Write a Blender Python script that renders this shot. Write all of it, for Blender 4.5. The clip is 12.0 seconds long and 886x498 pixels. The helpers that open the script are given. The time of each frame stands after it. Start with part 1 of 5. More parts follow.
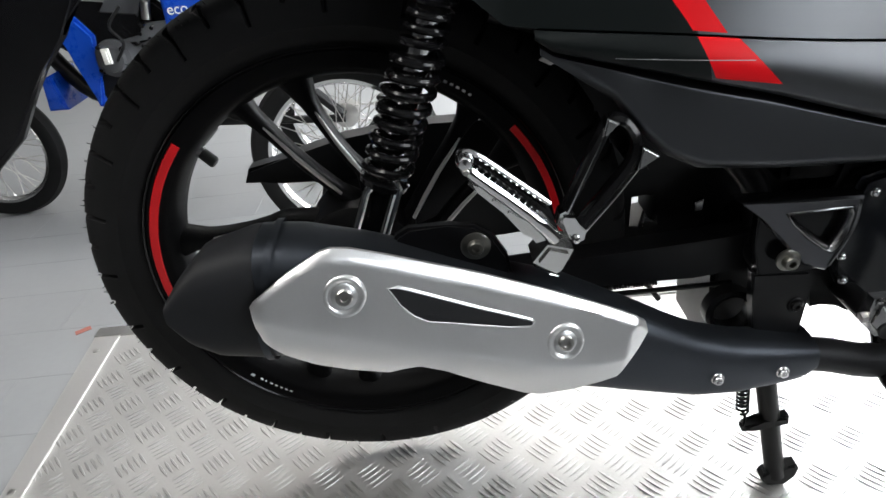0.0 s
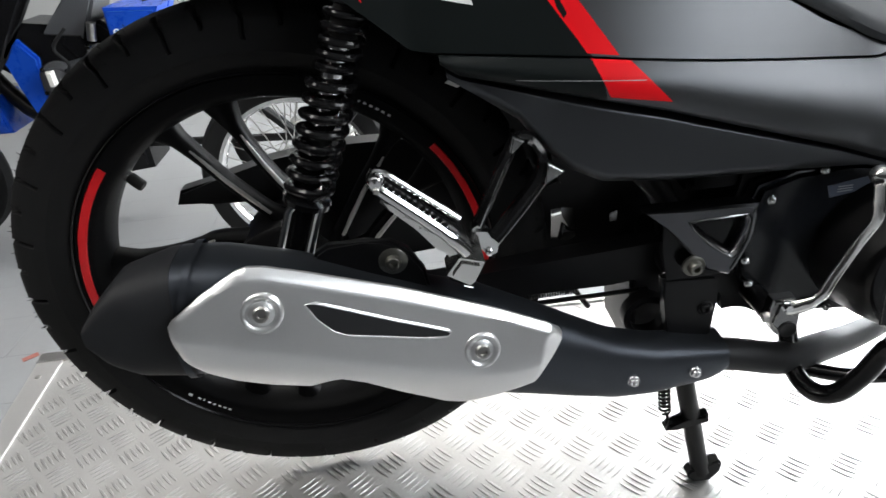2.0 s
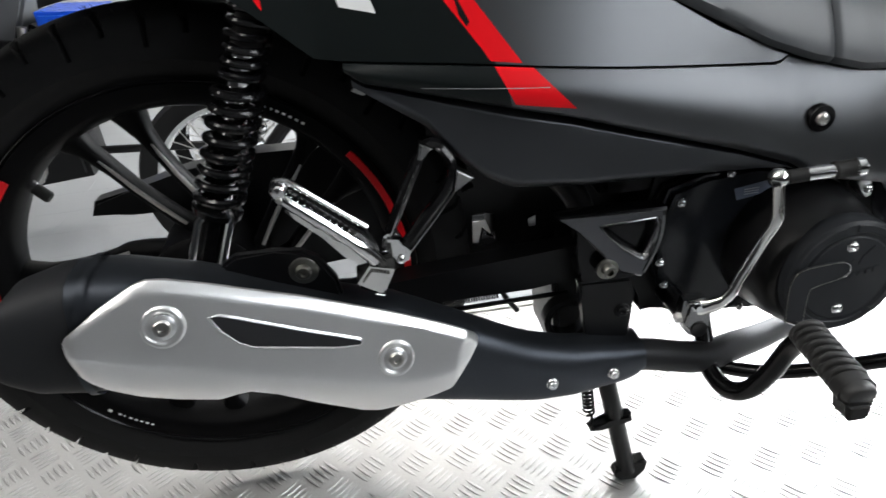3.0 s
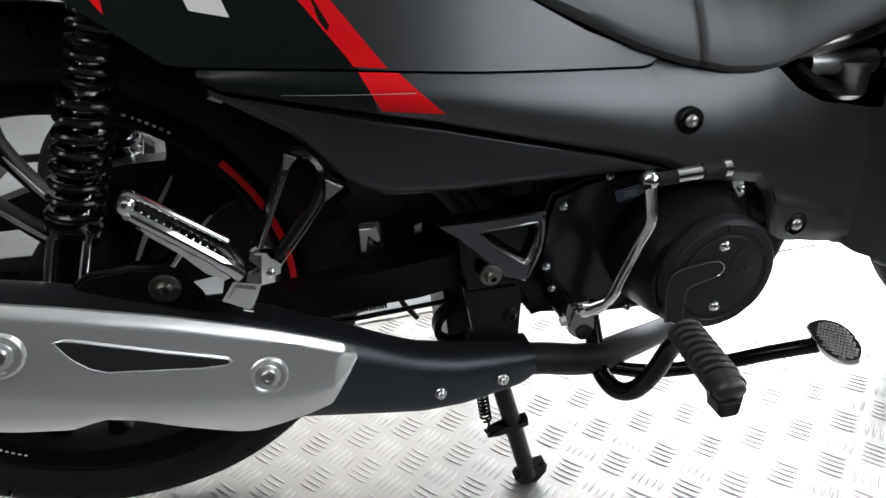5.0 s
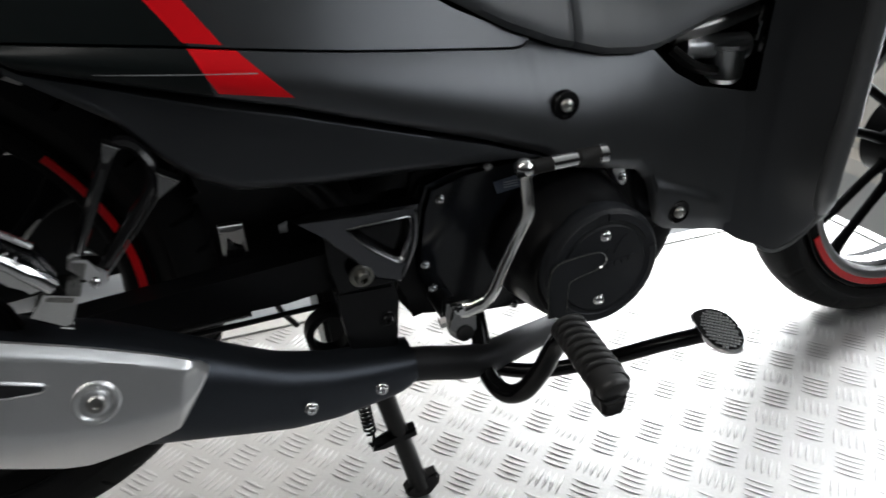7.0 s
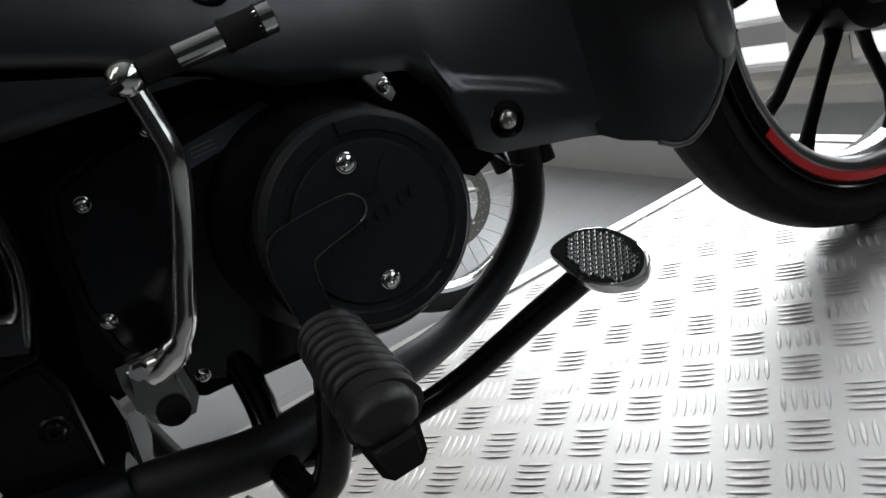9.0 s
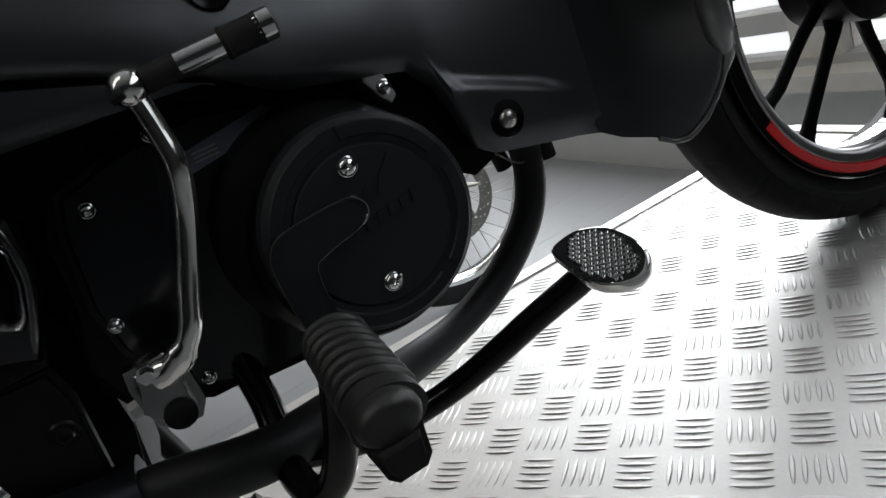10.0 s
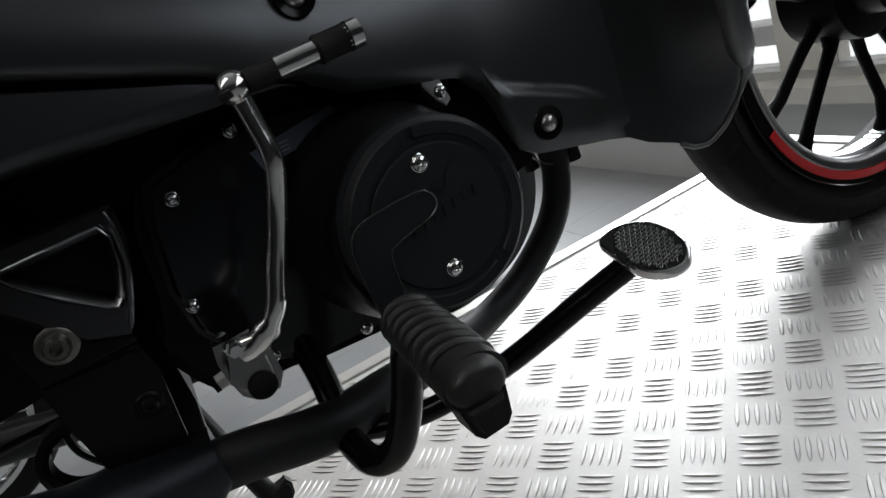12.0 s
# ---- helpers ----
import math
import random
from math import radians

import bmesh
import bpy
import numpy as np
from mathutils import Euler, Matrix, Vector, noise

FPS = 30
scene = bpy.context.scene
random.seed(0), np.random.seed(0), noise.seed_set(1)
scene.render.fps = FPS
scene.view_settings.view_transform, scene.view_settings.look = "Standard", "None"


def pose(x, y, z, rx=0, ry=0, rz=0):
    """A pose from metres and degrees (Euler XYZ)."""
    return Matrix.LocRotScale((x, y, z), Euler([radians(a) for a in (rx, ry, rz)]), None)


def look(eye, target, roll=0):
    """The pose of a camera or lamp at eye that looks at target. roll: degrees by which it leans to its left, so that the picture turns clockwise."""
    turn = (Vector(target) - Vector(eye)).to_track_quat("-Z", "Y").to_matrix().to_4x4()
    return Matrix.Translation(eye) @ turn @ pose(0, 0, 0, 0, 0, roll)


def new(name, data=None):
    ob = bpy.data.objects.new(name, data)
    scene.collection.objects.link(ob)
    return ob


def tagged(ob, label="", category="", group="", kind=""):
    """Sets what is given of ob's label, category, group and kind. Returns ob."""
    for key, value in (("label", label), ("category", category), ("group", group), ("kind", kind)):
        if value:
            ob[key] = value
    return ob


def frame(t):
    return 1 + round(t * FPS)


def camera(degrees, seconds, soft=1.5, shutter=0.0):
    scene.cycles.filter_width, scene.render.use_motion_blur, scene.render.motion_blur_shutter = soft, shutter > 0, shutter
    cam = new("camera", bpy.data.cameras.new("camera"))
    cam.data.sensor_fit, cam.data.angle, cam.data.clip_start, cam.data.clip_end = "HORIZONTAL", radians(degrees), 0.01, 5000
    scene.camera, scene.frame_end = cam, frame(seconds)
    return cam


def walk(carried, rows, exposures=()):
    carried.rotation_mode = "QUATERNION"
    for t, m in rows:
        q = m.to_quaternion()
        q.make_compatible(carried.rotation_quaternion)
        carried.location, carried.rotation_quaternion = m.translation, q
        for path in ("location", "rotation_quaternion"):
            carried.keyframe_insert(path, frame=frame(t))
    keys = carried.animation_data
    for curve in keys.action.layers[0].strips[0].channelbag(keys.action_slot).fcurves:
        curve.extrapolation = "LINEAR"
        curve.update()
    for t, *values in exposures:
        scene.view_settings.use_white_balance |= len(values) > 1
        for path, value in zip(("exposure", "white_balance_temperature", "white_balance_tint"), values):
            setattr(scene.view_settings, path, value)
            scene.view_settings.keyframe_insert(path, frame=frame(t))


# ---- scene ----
cam = camera(66.8, 12.0, shutter=0.5)
PATH = [
    (0, (0.114, -0.704, 0.711), (0.047, 1.04, -0.266), -7.0),
    (0.5, (0.119, -0.708, 0.713), (0.064, 1.039, -0.26), -7.2),
    (1, (0.128, -0.713, 0.714), (0.09, 1.036, -0.257), -7.4),
    (1.5, (0.143, -0.72, 0.716), (0.131, 1.036, -0.24), -7.5),
    (2, (0.159, -0.727, 0.719), (0.194, 1.031, -0.233), -7.0),
    (2.5, (0.179, -0.73, 0.719), (0.266, 1.029, -0.23), -6.5),
    (3, (0.204, -0.73, 0.717), (0.357, 1.021, -0.236), -6.2),
    (3.2, (0.212, -0.731, 0.718), (0.4, 1.014, -0.241), -5.8),
    (5, (0.266, -0.724, 0.71), (0.595, 0.998, -0.252), -5.1),
    (5.5, (0.278, -0.72, 0.705), (0.636, 0.99, -0.268), -5.1),
    (6, (0.292, -0.72, 0.702), (0.67, 0.984, -0.275), -5.2),
    (6.5, (0.304, -0.717, 0.695), (0.722, 0.969, -0.296), -4.9),
    (7, (0.324, -0.692, 0.675), (0.881, 0.966, -0.294), -3.3),
    (7.2, (0.338, -0.686, 0.643), (0.95, 0.991, -0.259), -3.3),
    (7.5, (0.369, -0.65, 0.584), (1.003, 1.041, -0.277), -2.3),
    (7.6, (0.37, -0.631, 0.576), (1.059, 1.023, -0.313), -0.7),
    (7.7, (0.389, -0.621, 0.542), (1.15, 1.028, -0.296), 0.4),
    (9.3, (0.571, -0.561, 0.423), (1.15, 1.239, -0.229), -23.8),
    (9.5, (0.57, -0.562, 0.425), (1.15, 1.237, -0.231), -23.0),
    (10, (0.568, -0.565, 0.429), (1.157, 1.226, -0.237), -22.9),
    (10.5, (0.548, -0.566, 0.437), (1.136, 1.226, -0.229), -22.6),
    (11, (0.528, -0.572, 0.441), (1.14, 1.207, -0.238), -22.0),
    (11.5, (0.518, -0.575, 0.448), (1.146, 1.195, -0.238), -21.7),
    (12, (0.51, -0.582, 0.453), (1.155, 1.185, -0.227), -21.4),
]
walk(cam, [(t, look(eye, target, roll)) for t, eye, target, roll in PATH], [(0, 0.27), (3, 0.28), (5, -0.18), (7, -0.66), (7.7, -0.84), (9.3, -1.42), (12, -1.37)])

# ---- world, sun and lamps ----
FLOOR = -0.37
world = bpy.data.worlds.new("sky")
scene.world = world
world.use_nodes = True
sky = world.node_tree.nodes.new("ShaderNodeTexSky")
sky.sky_type, sky.sun_disc = "NISHITA", False
sky.sun_elevation, sky.sun_rotation = radians(50), radians(80)
backing = world.node_tree.nodes["Background"]
world.node_tree.links.new(sky.outputs[0], backing.inputs[0])
backing.inputs[1].default_value = 0.15


def area_lamp(name, eye, target, sx, sy, watts, colour):
    lamp = bpy.data.lights.new(name, "AREA")
    lamp.shape, lamp.size, lamp.size_y, lamp.energy, lamp.color = "RECTANGLE", sx, sy, watts, colour
    ob = new(name, lamp)
    ob.matrix_world = look(eye, target)
    return ob


area_lamp("window_daylight", (1.94, 1.35, 1.0), (0, 1.35, 1.0), 2.9, 1.7, 225, (0.92, 0.965, 1.0))
# Added fill from the south-east, out of view, to brighten the cowl.
area_lamp("window_daylight", (1.94, -1.6, 1.42), (0, -1.6, 1.42), 2.6, 0.95, 26, (0.92, 0.965, 1.0))
# Overhead lamps added out of view; places and watts set by the brightness needed.
TUBES = [(-1.5, -0.6, 32), (1.0, 1.1, 12), (0.6, 2.9, 50)]
for lamp_x, lamp_y, watts in TUBES:
    area_lamp("added_overhead_light", (lamp_x, lamp_y, 2.27), (lamp_x, lamp_y, 0), 3.4, 0.24, watts, (1.0, 0.97, 0.935))


# ---- materials ----
def material(name, colour, rough=0.5, metal=0.0, spots=0.15, scale=30.0, bump=0.0, bump_scale=300.0, coat=0.0, ior=1.5, even=0.2):
    m = bpy.data.materials.new(name)
    m.use_nodes = True
    tree = m.node_tree
    nodes, links = tree.nodes, tree.links
    bsdf = nodes["Principled BSDF"]
    bsdf.inputs["Metallic"].default_value = metal
    bsdf.inputs["IOR"].default_value = ior
    bsdf.inputs["Coat Weight"].default_value = coat
    bsdf.inputs["Coat Roughness"].default_value = 0.08
    where = nodes.new("ShaderNodeTexCoord")
    big, fine = nodes.new("ShaderNodeTexNoise"), nodes.new("ShaderNodeTexNoise")
    big.inputs["Scale"].default_value, fine.inputs["Scale"].default_value = scale, scale * 14
    big.inputs["Detail"].default_value = fine.inputs["Detail"].default_value = 4
    for n in (big, fine):
        links.new(where.outputs["Object"], n.inputs["Vector"])
    both = nodes.new("ShaderNodeMath")
    both.operation = "MULTIPLY_ADD"
    both.inputs[1].default_value = 0.6
    links.new(big.outputs["Fac"], both.inputs[0])
    half = nodes.new("ShaderNodeMath")
    half.operation = "MULTIPLY"
    half.inputs[1].default_value = 0.4
    links.new(fine.outputs["Fac"], half.inputs[0])
    links.new(half.outputs[0], both.inputs[2])
    tint = nodes.new("ShaderNodeMix")
    tint.data_type = "RGBA"
    dark = [max(c * (1 - spots), 0) for c in colour]
    light = [min(c * (1 + spots), 1) for c in colour]
    tint.inputs[6].default_value, tint.inputs[7].default_value = (*dark, 1), (*light, 1)
    links.new(both.outputs[0], tint.inputs[0])
    links.new(tint.outputs[2], bsdf.inputs["Base Color"])
    gloss = nodes.new("ShaderNodeMapRange")
    gloss.inputs["To Min"].default_value = max(rough * (1 - even), 0.02)
    gloss.inputs["To Max"].default_value = min(rough * (1 + even), 1)
    links.new(both.outputs[0], gloss.inputs["Value"])
    links.new(gloss.outputs[0], bsdf.inputs["Roughness"])
    if bump:
        grain = nodes.new("ShaderNodeTexNoise")
        grain.inputs["Scale"].default_value = bump_scale
        grain.inputs["Detail"].default_value = 3
        links.new(where.outputs["Object"], grain.inputs["Vector"])
        relief = nodes.new("ShaderNodeBump")
        relief.inputs["Strength"].default_value = bump
        relief.inputs["Distance"].default_value = 0.001
        links.new(grain.outputs["Fac"], relief.inputs["Height"])
        links.new(relief.outputs[0], bsdf.inputs["Normal"])
    return m


def half_planes(m, colour, lines, rough=None):
    """Lays a decal of one colour over m, where a * x + b * z > c for each (a, b, c) of the lines."""
    nodes, links = m.node_tree.nodes, m.node_tree.links
    bsdf = nodes["Principled BSDF"]
    split = nodes.new("ShaderNodeSeparateXYZ")
    links.new(nodes["Texture Coordinate"].outputs["Object"], split.inputs[0])
    mask = None
    for a, b, c in lines:
        ax, sums, step = (nodes.new("ShaderNodeMath") for _ in range(3))
        ax.operation, sums.operation, step.operation = "MULTIPLY", "MULTIPLY_ADD", "GREATER_THAN"
        ax.inputs[1].default_value, sums.inputs[1].default_value, step.inputs[1].default_value = a, b, c
        links.new(split.outputs[0], ax.inputs[0])
        links.new(split.outputs[2], sums.inputs[0])
        links.new(ax.outputs[0], sums.inputs[2])
        links.new(sums.outputs[0], step.inputs[0])
        if mask is None:
            mask = step
        else:
            joint = nodes.new("ShaderNodeMath")
            joint.operation = "MULTIPLY"
            links.new(mask.outputs[0], joint.inputs[0])
            links.new(step.outputs[0], joint.inputs[1])
            mask = joint
    mix = nodes.new("ShaderNodeMix")
    mix.data_type = "RGBA"
    links.new(bsdf.inputs["Base Color"].links[0].from_socket, mix.inputs[6])
    mix.inputs[7].default_value = (*colour, 1)
    links.new(mask.outputs[0], mix.inputs[0])
    links.new(mix.outputs[2], bsdf.inputs["Base Color"])
    tape = nodes.new("ShaderNodeMath")
    tape.operation = "MULTIPLY"
    less = nodes.new("ShaderNodeMath")
    less.operation = "SUBTRACT"
    less.inputs[0].default_value = 1.0
    links.new(mask.outputs[0], less.inputs[1])
    links.new(less.outputs[0], tape.inputs[0])
    if bsdf.inputs["Metallic"].links:
        links.new(bsdf.inputs["Metallic"].links[0].from_socket, tape.inputs[1])
    else:
        tape.inputs[1].default_value = bsdf.inputs["Metallic"].default_value
    links.new(tape.outputs[0], bsdf.inputs["Metallic"])
    if rough is not None:
        gl = nodes.new("ShaderNodeMix")
        links.new(bsdf.inputs["Roughness"].links[0].from_socket, gl.inputs[2])
        gl.inputs[3].default_value = rough
        links.new(mask.outputs[0], gl.inputs[0])
        links.new(gl.outputs[0], bsdf.inputs["Roughness"])


def edge_line(p, q):
    """The half plane to the left of the way from p to q, in x and z."""
    a, b = -(q[1] - p[1]), q[0] - p[0]
    n = math.hypot(a, b)
    return a / n, b / n, (a * p[0] + b * p[1]) / n


def decal(m, colour, corners, rough=None):
    """A convex decal, corners counter-clockwise in x and z."""
    half_planes(m, colour, [edge_line(p, q) for p, q in zip(corners, corners[1:] + corners[:1])], rough)


RED, GLOSS_BLACK, WHITE = (0.8, 0.006, 0.012), (0.006, 0.008, 0.008), (0.8, 0.8, 0.8)
rubber = material("tyre rubber", (0.006, 0.006, 0.0064), 0.75, bump=0.25, bump_scale=900, spots=0.3, ior=1.36)
black_paint = material("black satin paint", (0.004, 0.004, 0.0045), 0.36, spots=0.2, ior=1.36)
gloss_black = material("black gloss paint", (0.005, 0.005, 0.0055), 0.16, spots=0.1, ior=1.36)
wheel_black = material("black wheel lacquer", (0.0028, 0.0028, 0.0032), 0.5, spots=0.15, ior=1.17)
chrome = material("chrome", (0.9, 0.9, 0.9), 0.1, 1.0, spots=0.1)
worn_chrome = material("worn chrome", (0.88, 0.87, 0.85), 0.15, 1.0, spots=0.15, scale=90, even=0.5)
dark_chrome = material("dull chrome", (0.29, 0.29, 0.29), 0.2, 1.0, spots=0.3, scale=60)
steel = material("zinc steel", (0.55, 0.54, 0.52), 0.3, 1.0, spots=0.2, scale=120)
dark_zinc = material("dull zinc bolt", (0.23, 0.226, 0.205), 0.38, 1.0, spots=0.3, scale=120)
silver = material("silver painted shield", (0.78, 0.785, 0.79), 0.31, 0.87, spots=0.06, bump=0.12, bump_scale=1500)
brush = silver.node_tree.nodes.new("ShaderNodeMapping")
brush.inputs["Scale"].default_value = (0.05, 0.4, 1.0)
silver.node_tree.links.new(silver.node_tree.nodes["Texture Coordinate"].outputs["Object"], brush.inputs["Vector"])
silver.node_tree.links.new(brush.outputs[0], [n for n in silver.node_tree.nodes if n.type == "TEX_NOISE"][-1].inputs["Vector"])
muffler_black = material("heat-proof black paint", (0.052, 0.058, 0.068), 0.43, 0.9, spots=0.15, bump=0.1, bump_scale=800)
# Same plastic as the cowl; the lower panel's shade is put into the colour.
shaded_plastic = material("matt body plastic darkened for shade", (0.067, 0.0705, 0.0765), 0.38, 0.85, spots=0.03, scale=5, bump=0.02, bump_scale=2500, even=0.04)
bike_grey = material("grey bike plastic", (0.055, 0.057, 0.062), 0.3, spots=0.1)
label_print = material("grey label film", (0.10, 0.115, 0.15), 0.3, spots=0.1, scale=60)
dark_plastic = material("dark grey plastic", (0.03, 0.031, 0.033), 0.42, 0.0, spots=0.08, bump=0.06, bump_scale=2500)
# Cowl's grey made darker: the leg shield's dark reflection is part of the colour.
leg_plastic = material("leg shield plastic darkened for shade", (0.074, 0.0765, 0.081), 0.33, 0.85, spots=0.05, bump=0.02, bump_scale=2500)
rim_plastic = material("satin grey shield rim", (0.16, 0.165, 0.17), 0.34, 0.6, spots=0.05, bump=0.03, bump_scale=2500)
pipe_black = material("black pipe paint", (0.036, 0.037, 0.04), 0.5, 0.55, spots=0.2, scale=40, bump=0.08, bump_scale=600)
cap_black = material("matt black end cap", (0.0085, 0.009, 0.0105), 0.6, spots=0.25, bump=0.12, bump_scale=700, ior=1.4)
satin_alloy = material("satin dark alloy", (0.42, 0.42, 0.425), 0.3, 1.0, spots=0.2, scale=25)
seat_vinyl = material("grey seat vinyl", (0.08, 0.084, 0.09), 0.38, spots=0.06, bump=0.07, bump_scale=900)
engine_black = material("black engine case", (0.005, 0.005, 0.0055), 0.34, spots=0.2, bump=0.2, bump_scale=500, ior=1.36)
side_black = material("glossy black cover lacquer", (0.009, 0.010, 0.0125), 0.16, spots=0.15, bump=0.05, bump_scale=120, ior=1.5)
cover_black = material("matt black cover", (0.017, 0.0185, 0.0215), 0.46, spots=0.1, bump=0.1, bump_scale=800, ior=1.36)
ribbed_rubber = material("worn peg rubber", (0.029, 0.0285, 0.028), 0.42, spots=0.3, bump=0.2, bump_scale=500, ior=1.5)
peg_rubber = material("foot peg rubber", (0.014, 0.0135, 0.013), 0.6, spots=0.2, bump=0.2, bump_scale=500, ior=1.36)
red_paint = material("red tape", RED, 0.35, spots=0.05)
white_paint = material("white tape", (0.75, 0.75, 0.75), 0.45, spots=0.05)
blue_paint = material("blue paint", (0.005, 0.05, 0.36), 0.28, spots=0.05)
plate_metal = material("aluminium tread plate", (0.58, 0.57, 0.557), 0.56, 1.0, spots=0.1, scale=9, bump=0.15, bump_scale=260)
bar_metal = material("aluminium tread bars", (0.62, 0.61, 0.597), 0.42, 1.0, spots=0.12, scale=9, bump=0.1, bump_scale=260)
trim_metal = material("aluminium angle", (0.62, 0.61, 0.595), 0.38, 1.0, spots=0.08, scale=12)
floor_paint = material("grey painted floor", (0.29, 0.295, 0.30), 0.35, spots=0.12, scale=3, bump=0.1, bump_scale=60)
wall_paint = material("off-white wall paint", (0.72, 0.71, 0.68), 0.7, spots=0.05, scale=4)
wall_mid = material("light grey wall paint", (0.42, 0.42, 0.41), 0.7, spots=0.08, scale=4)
# Near black, so that the bodywork reflects darkness from these unseen walls.
wall_reflect_dark = material("near-black wall for dark reflections", (0.013, 0.013, 0.014), 0.7, spots=0.08, scale=4)
ceiling_paint = material("grey ceiling paint", (0.25, 0.25, 0.245), 0.8, spots=0.05, scale=4)
frame_paint = material("grey window frame", (0.6, 0.6, 0.585), 0.5, spots=0.1, scale=8)
warm_paint = material("cream column", (0.72, 0.69, 0.63), 0.55, spots=0.1, scale=8)
skirt_paint = material("grey stage skirt", (0.25, 0.25, 0.25), 0.6, spots=0.15, scale=6)
glass = bpy.data.materials.new("window glass")
glass.use_nodes = True
glass.node_tree.nodes["Principled BSDF"].inputs["Transmission Weight"].default_value = 1
glass.node_tree.nodes["Principled BSDF"].inputs["Roughness"].default_value = 0.02

edge_metal = material("satin spoke edge with highlight", (0.5, 0.49, 0.475), 0.4, 0.7, spots=0.1)
upper_paint = material("side panel grey with tape", (0.088, 0.091, 0.096), 0.35, 0.85, spots=0.03, scale=5, even=0.04, ior=1.27)
decal(upper_paint, GLOSS_BLACK, [(-0.2, 0.4), (0.42, 0.4), (0.1866, 0.80), (-0.2, 0.80)], 0.28)
decal(upper_paint, RED, [(0.313, 0.5785), (0.341, 0.5735), (0.19, 0.80), (0.182, 0.80)])
decal(upper_paint, RED, [(0.3074, 0.588), (0.2205, 0.736), (0.207, 0.736)])
decal(upper_paint, GLOSS_BLACK, [(0.2905, 0.617), (0.2960, 0.6075), (0.2990, 0.6115), (0.2860, 0.640)])
decal(upper_paint, WHITE, [(0.191, 0.634), (0.221, 0.626), (0.2, 0.70), (0.17, 0.70)])
decal(upper_paint, RED, [(0.06, 0.75), (0.128, 0.638), (0.128, 0.648), (0.07, 0.76)])
cowl_paint = material("cowl grey with tape", (0.092, 0.0955, 0.101), 0.36, 0.85, spots=0.03, scale=5, even=0.04, ior=1.3)
decal(cowl_paint, GLOSS_BLACK, [(0.1, 0.5), (0.33, 0.53), (0.315, 0.60), (0.1, 0.62)], 0.32)
decal(cowl_paint, RED, [(0.331, 0.5405), (0.3865, 0.5295), (0.347, 0.572), (0.314, 0.578)])
decal(cowl_paint, (0.4, 0.4, 0.4), [(0.250, 0.5642), (0.362, 0.5515), (0.362, 0.5522), (0.250, 0.5647)])


# ---- building blocks ----
def mesh_of(bm, name, mat, smooth=35):
    data = bpy.data.meshes.new(name)
    bmesh.ops.recalc_face_normals(bm, faces=bm.faces)
    bm.to_mesh(data)
    bm.free()
    data.materials.append(mat)
    if smooth:
        data.polygons.foreach_set("use_smooth", [True] * len(data.polygons))
        data.set_sharp_from_angle(angle=radians(smooth))
    return data


def part(name, bm, mat, parent, label="", smooth=35):
    ob = new(name, mesh_of(bm, name, mat, smooth))
    ob.parent = parent
    if label:
        ob["label"] = label
    return ob


def thing(name, label, category, group="", at=(0, 0, 0)):
    ob = new(name)
    ob.location = at
    ob.empty_display_size = 0.05
    return tagged(ob, label, category, group)


def curve_points(points, steps=8, closed=False):
    """A smooth line through the points."""
    pts = [Vector(p) for p in points]
    out, n = [], len(pts)
    for i in range(n if closed else n - 1):
        p1, p2 = pts[i], pts[(i + 1) % n]
        p0 = pts[i - 1] if closed or i else p1 * 2 - p2
        p3 = pts[(i + 2) % n] if closed or i + 2 < n else p2 * 2 - p1
        for s in range(steps):
            t = s / steps
            out.append(0.5 * (2 * p1 + (p2 - p0) * t + (2 * p0 - 5 * p1 + 4 * p2 - p3) * t * t + (3 * p1 - p0 - 3 * p2 + p3) * t**3))
    return out if closed else out + [pts[-1]]


def tube(points, radius, sides=12, closed=False, flat=1.0, bm=None, up=(0, 1, 0)):
    """A round or flattened bar along points; radius may be one number or one for each point. flat scales it along up."""
    bm = bm or bmesh.new()
    pts = [Vector(p) for p in points]
    n = len(pts)
    radii = radius if isinstance(radius, (list, tuple)) else [radius] * n
    rings = []
    side = None
    for i, p in enumerate(pts):
        ahead = pts[(i + 1) % n] - pts[i - 1] if closed else pts[min(i + 1, n - 1)] - pts[max(i - 1, 0)]
        ahead.normalize()
        ref = Vector(up)
        if abs(ahead.dot(ref)) > 0.97:
            ref = Vector((0, 0, 1)) if abs(ahead.z) < 0.9 else Vector((1, 0, 0))
        a = ahead.cross(ref).normalized()
        if side is not None and flat == 1.0:
            a = (side - ahead * side.dot(ahead)).normalized()
        side = a
        b = ahead.cross(a).normalized()
        rings.append([bm.verts.new(p + radii[i] * (math.cos(2 * math.pi * k / sides) * a + flat * math.sin(2 * math.pi * k / sides) * b)) for k in range(sides)])
    for i in range(n if closed else n - 1):
        r, s = rings[i], rings[(i + 1) % n]
        for k in range(sides):
            bm.faces.new((r[k], r[(k + 1) % sides], s[(k + 1) % sides], s[k]))
    if not closed:
        bm.faces.new(rings[0])
        bm.faces.new(rings[-1])
    return bm


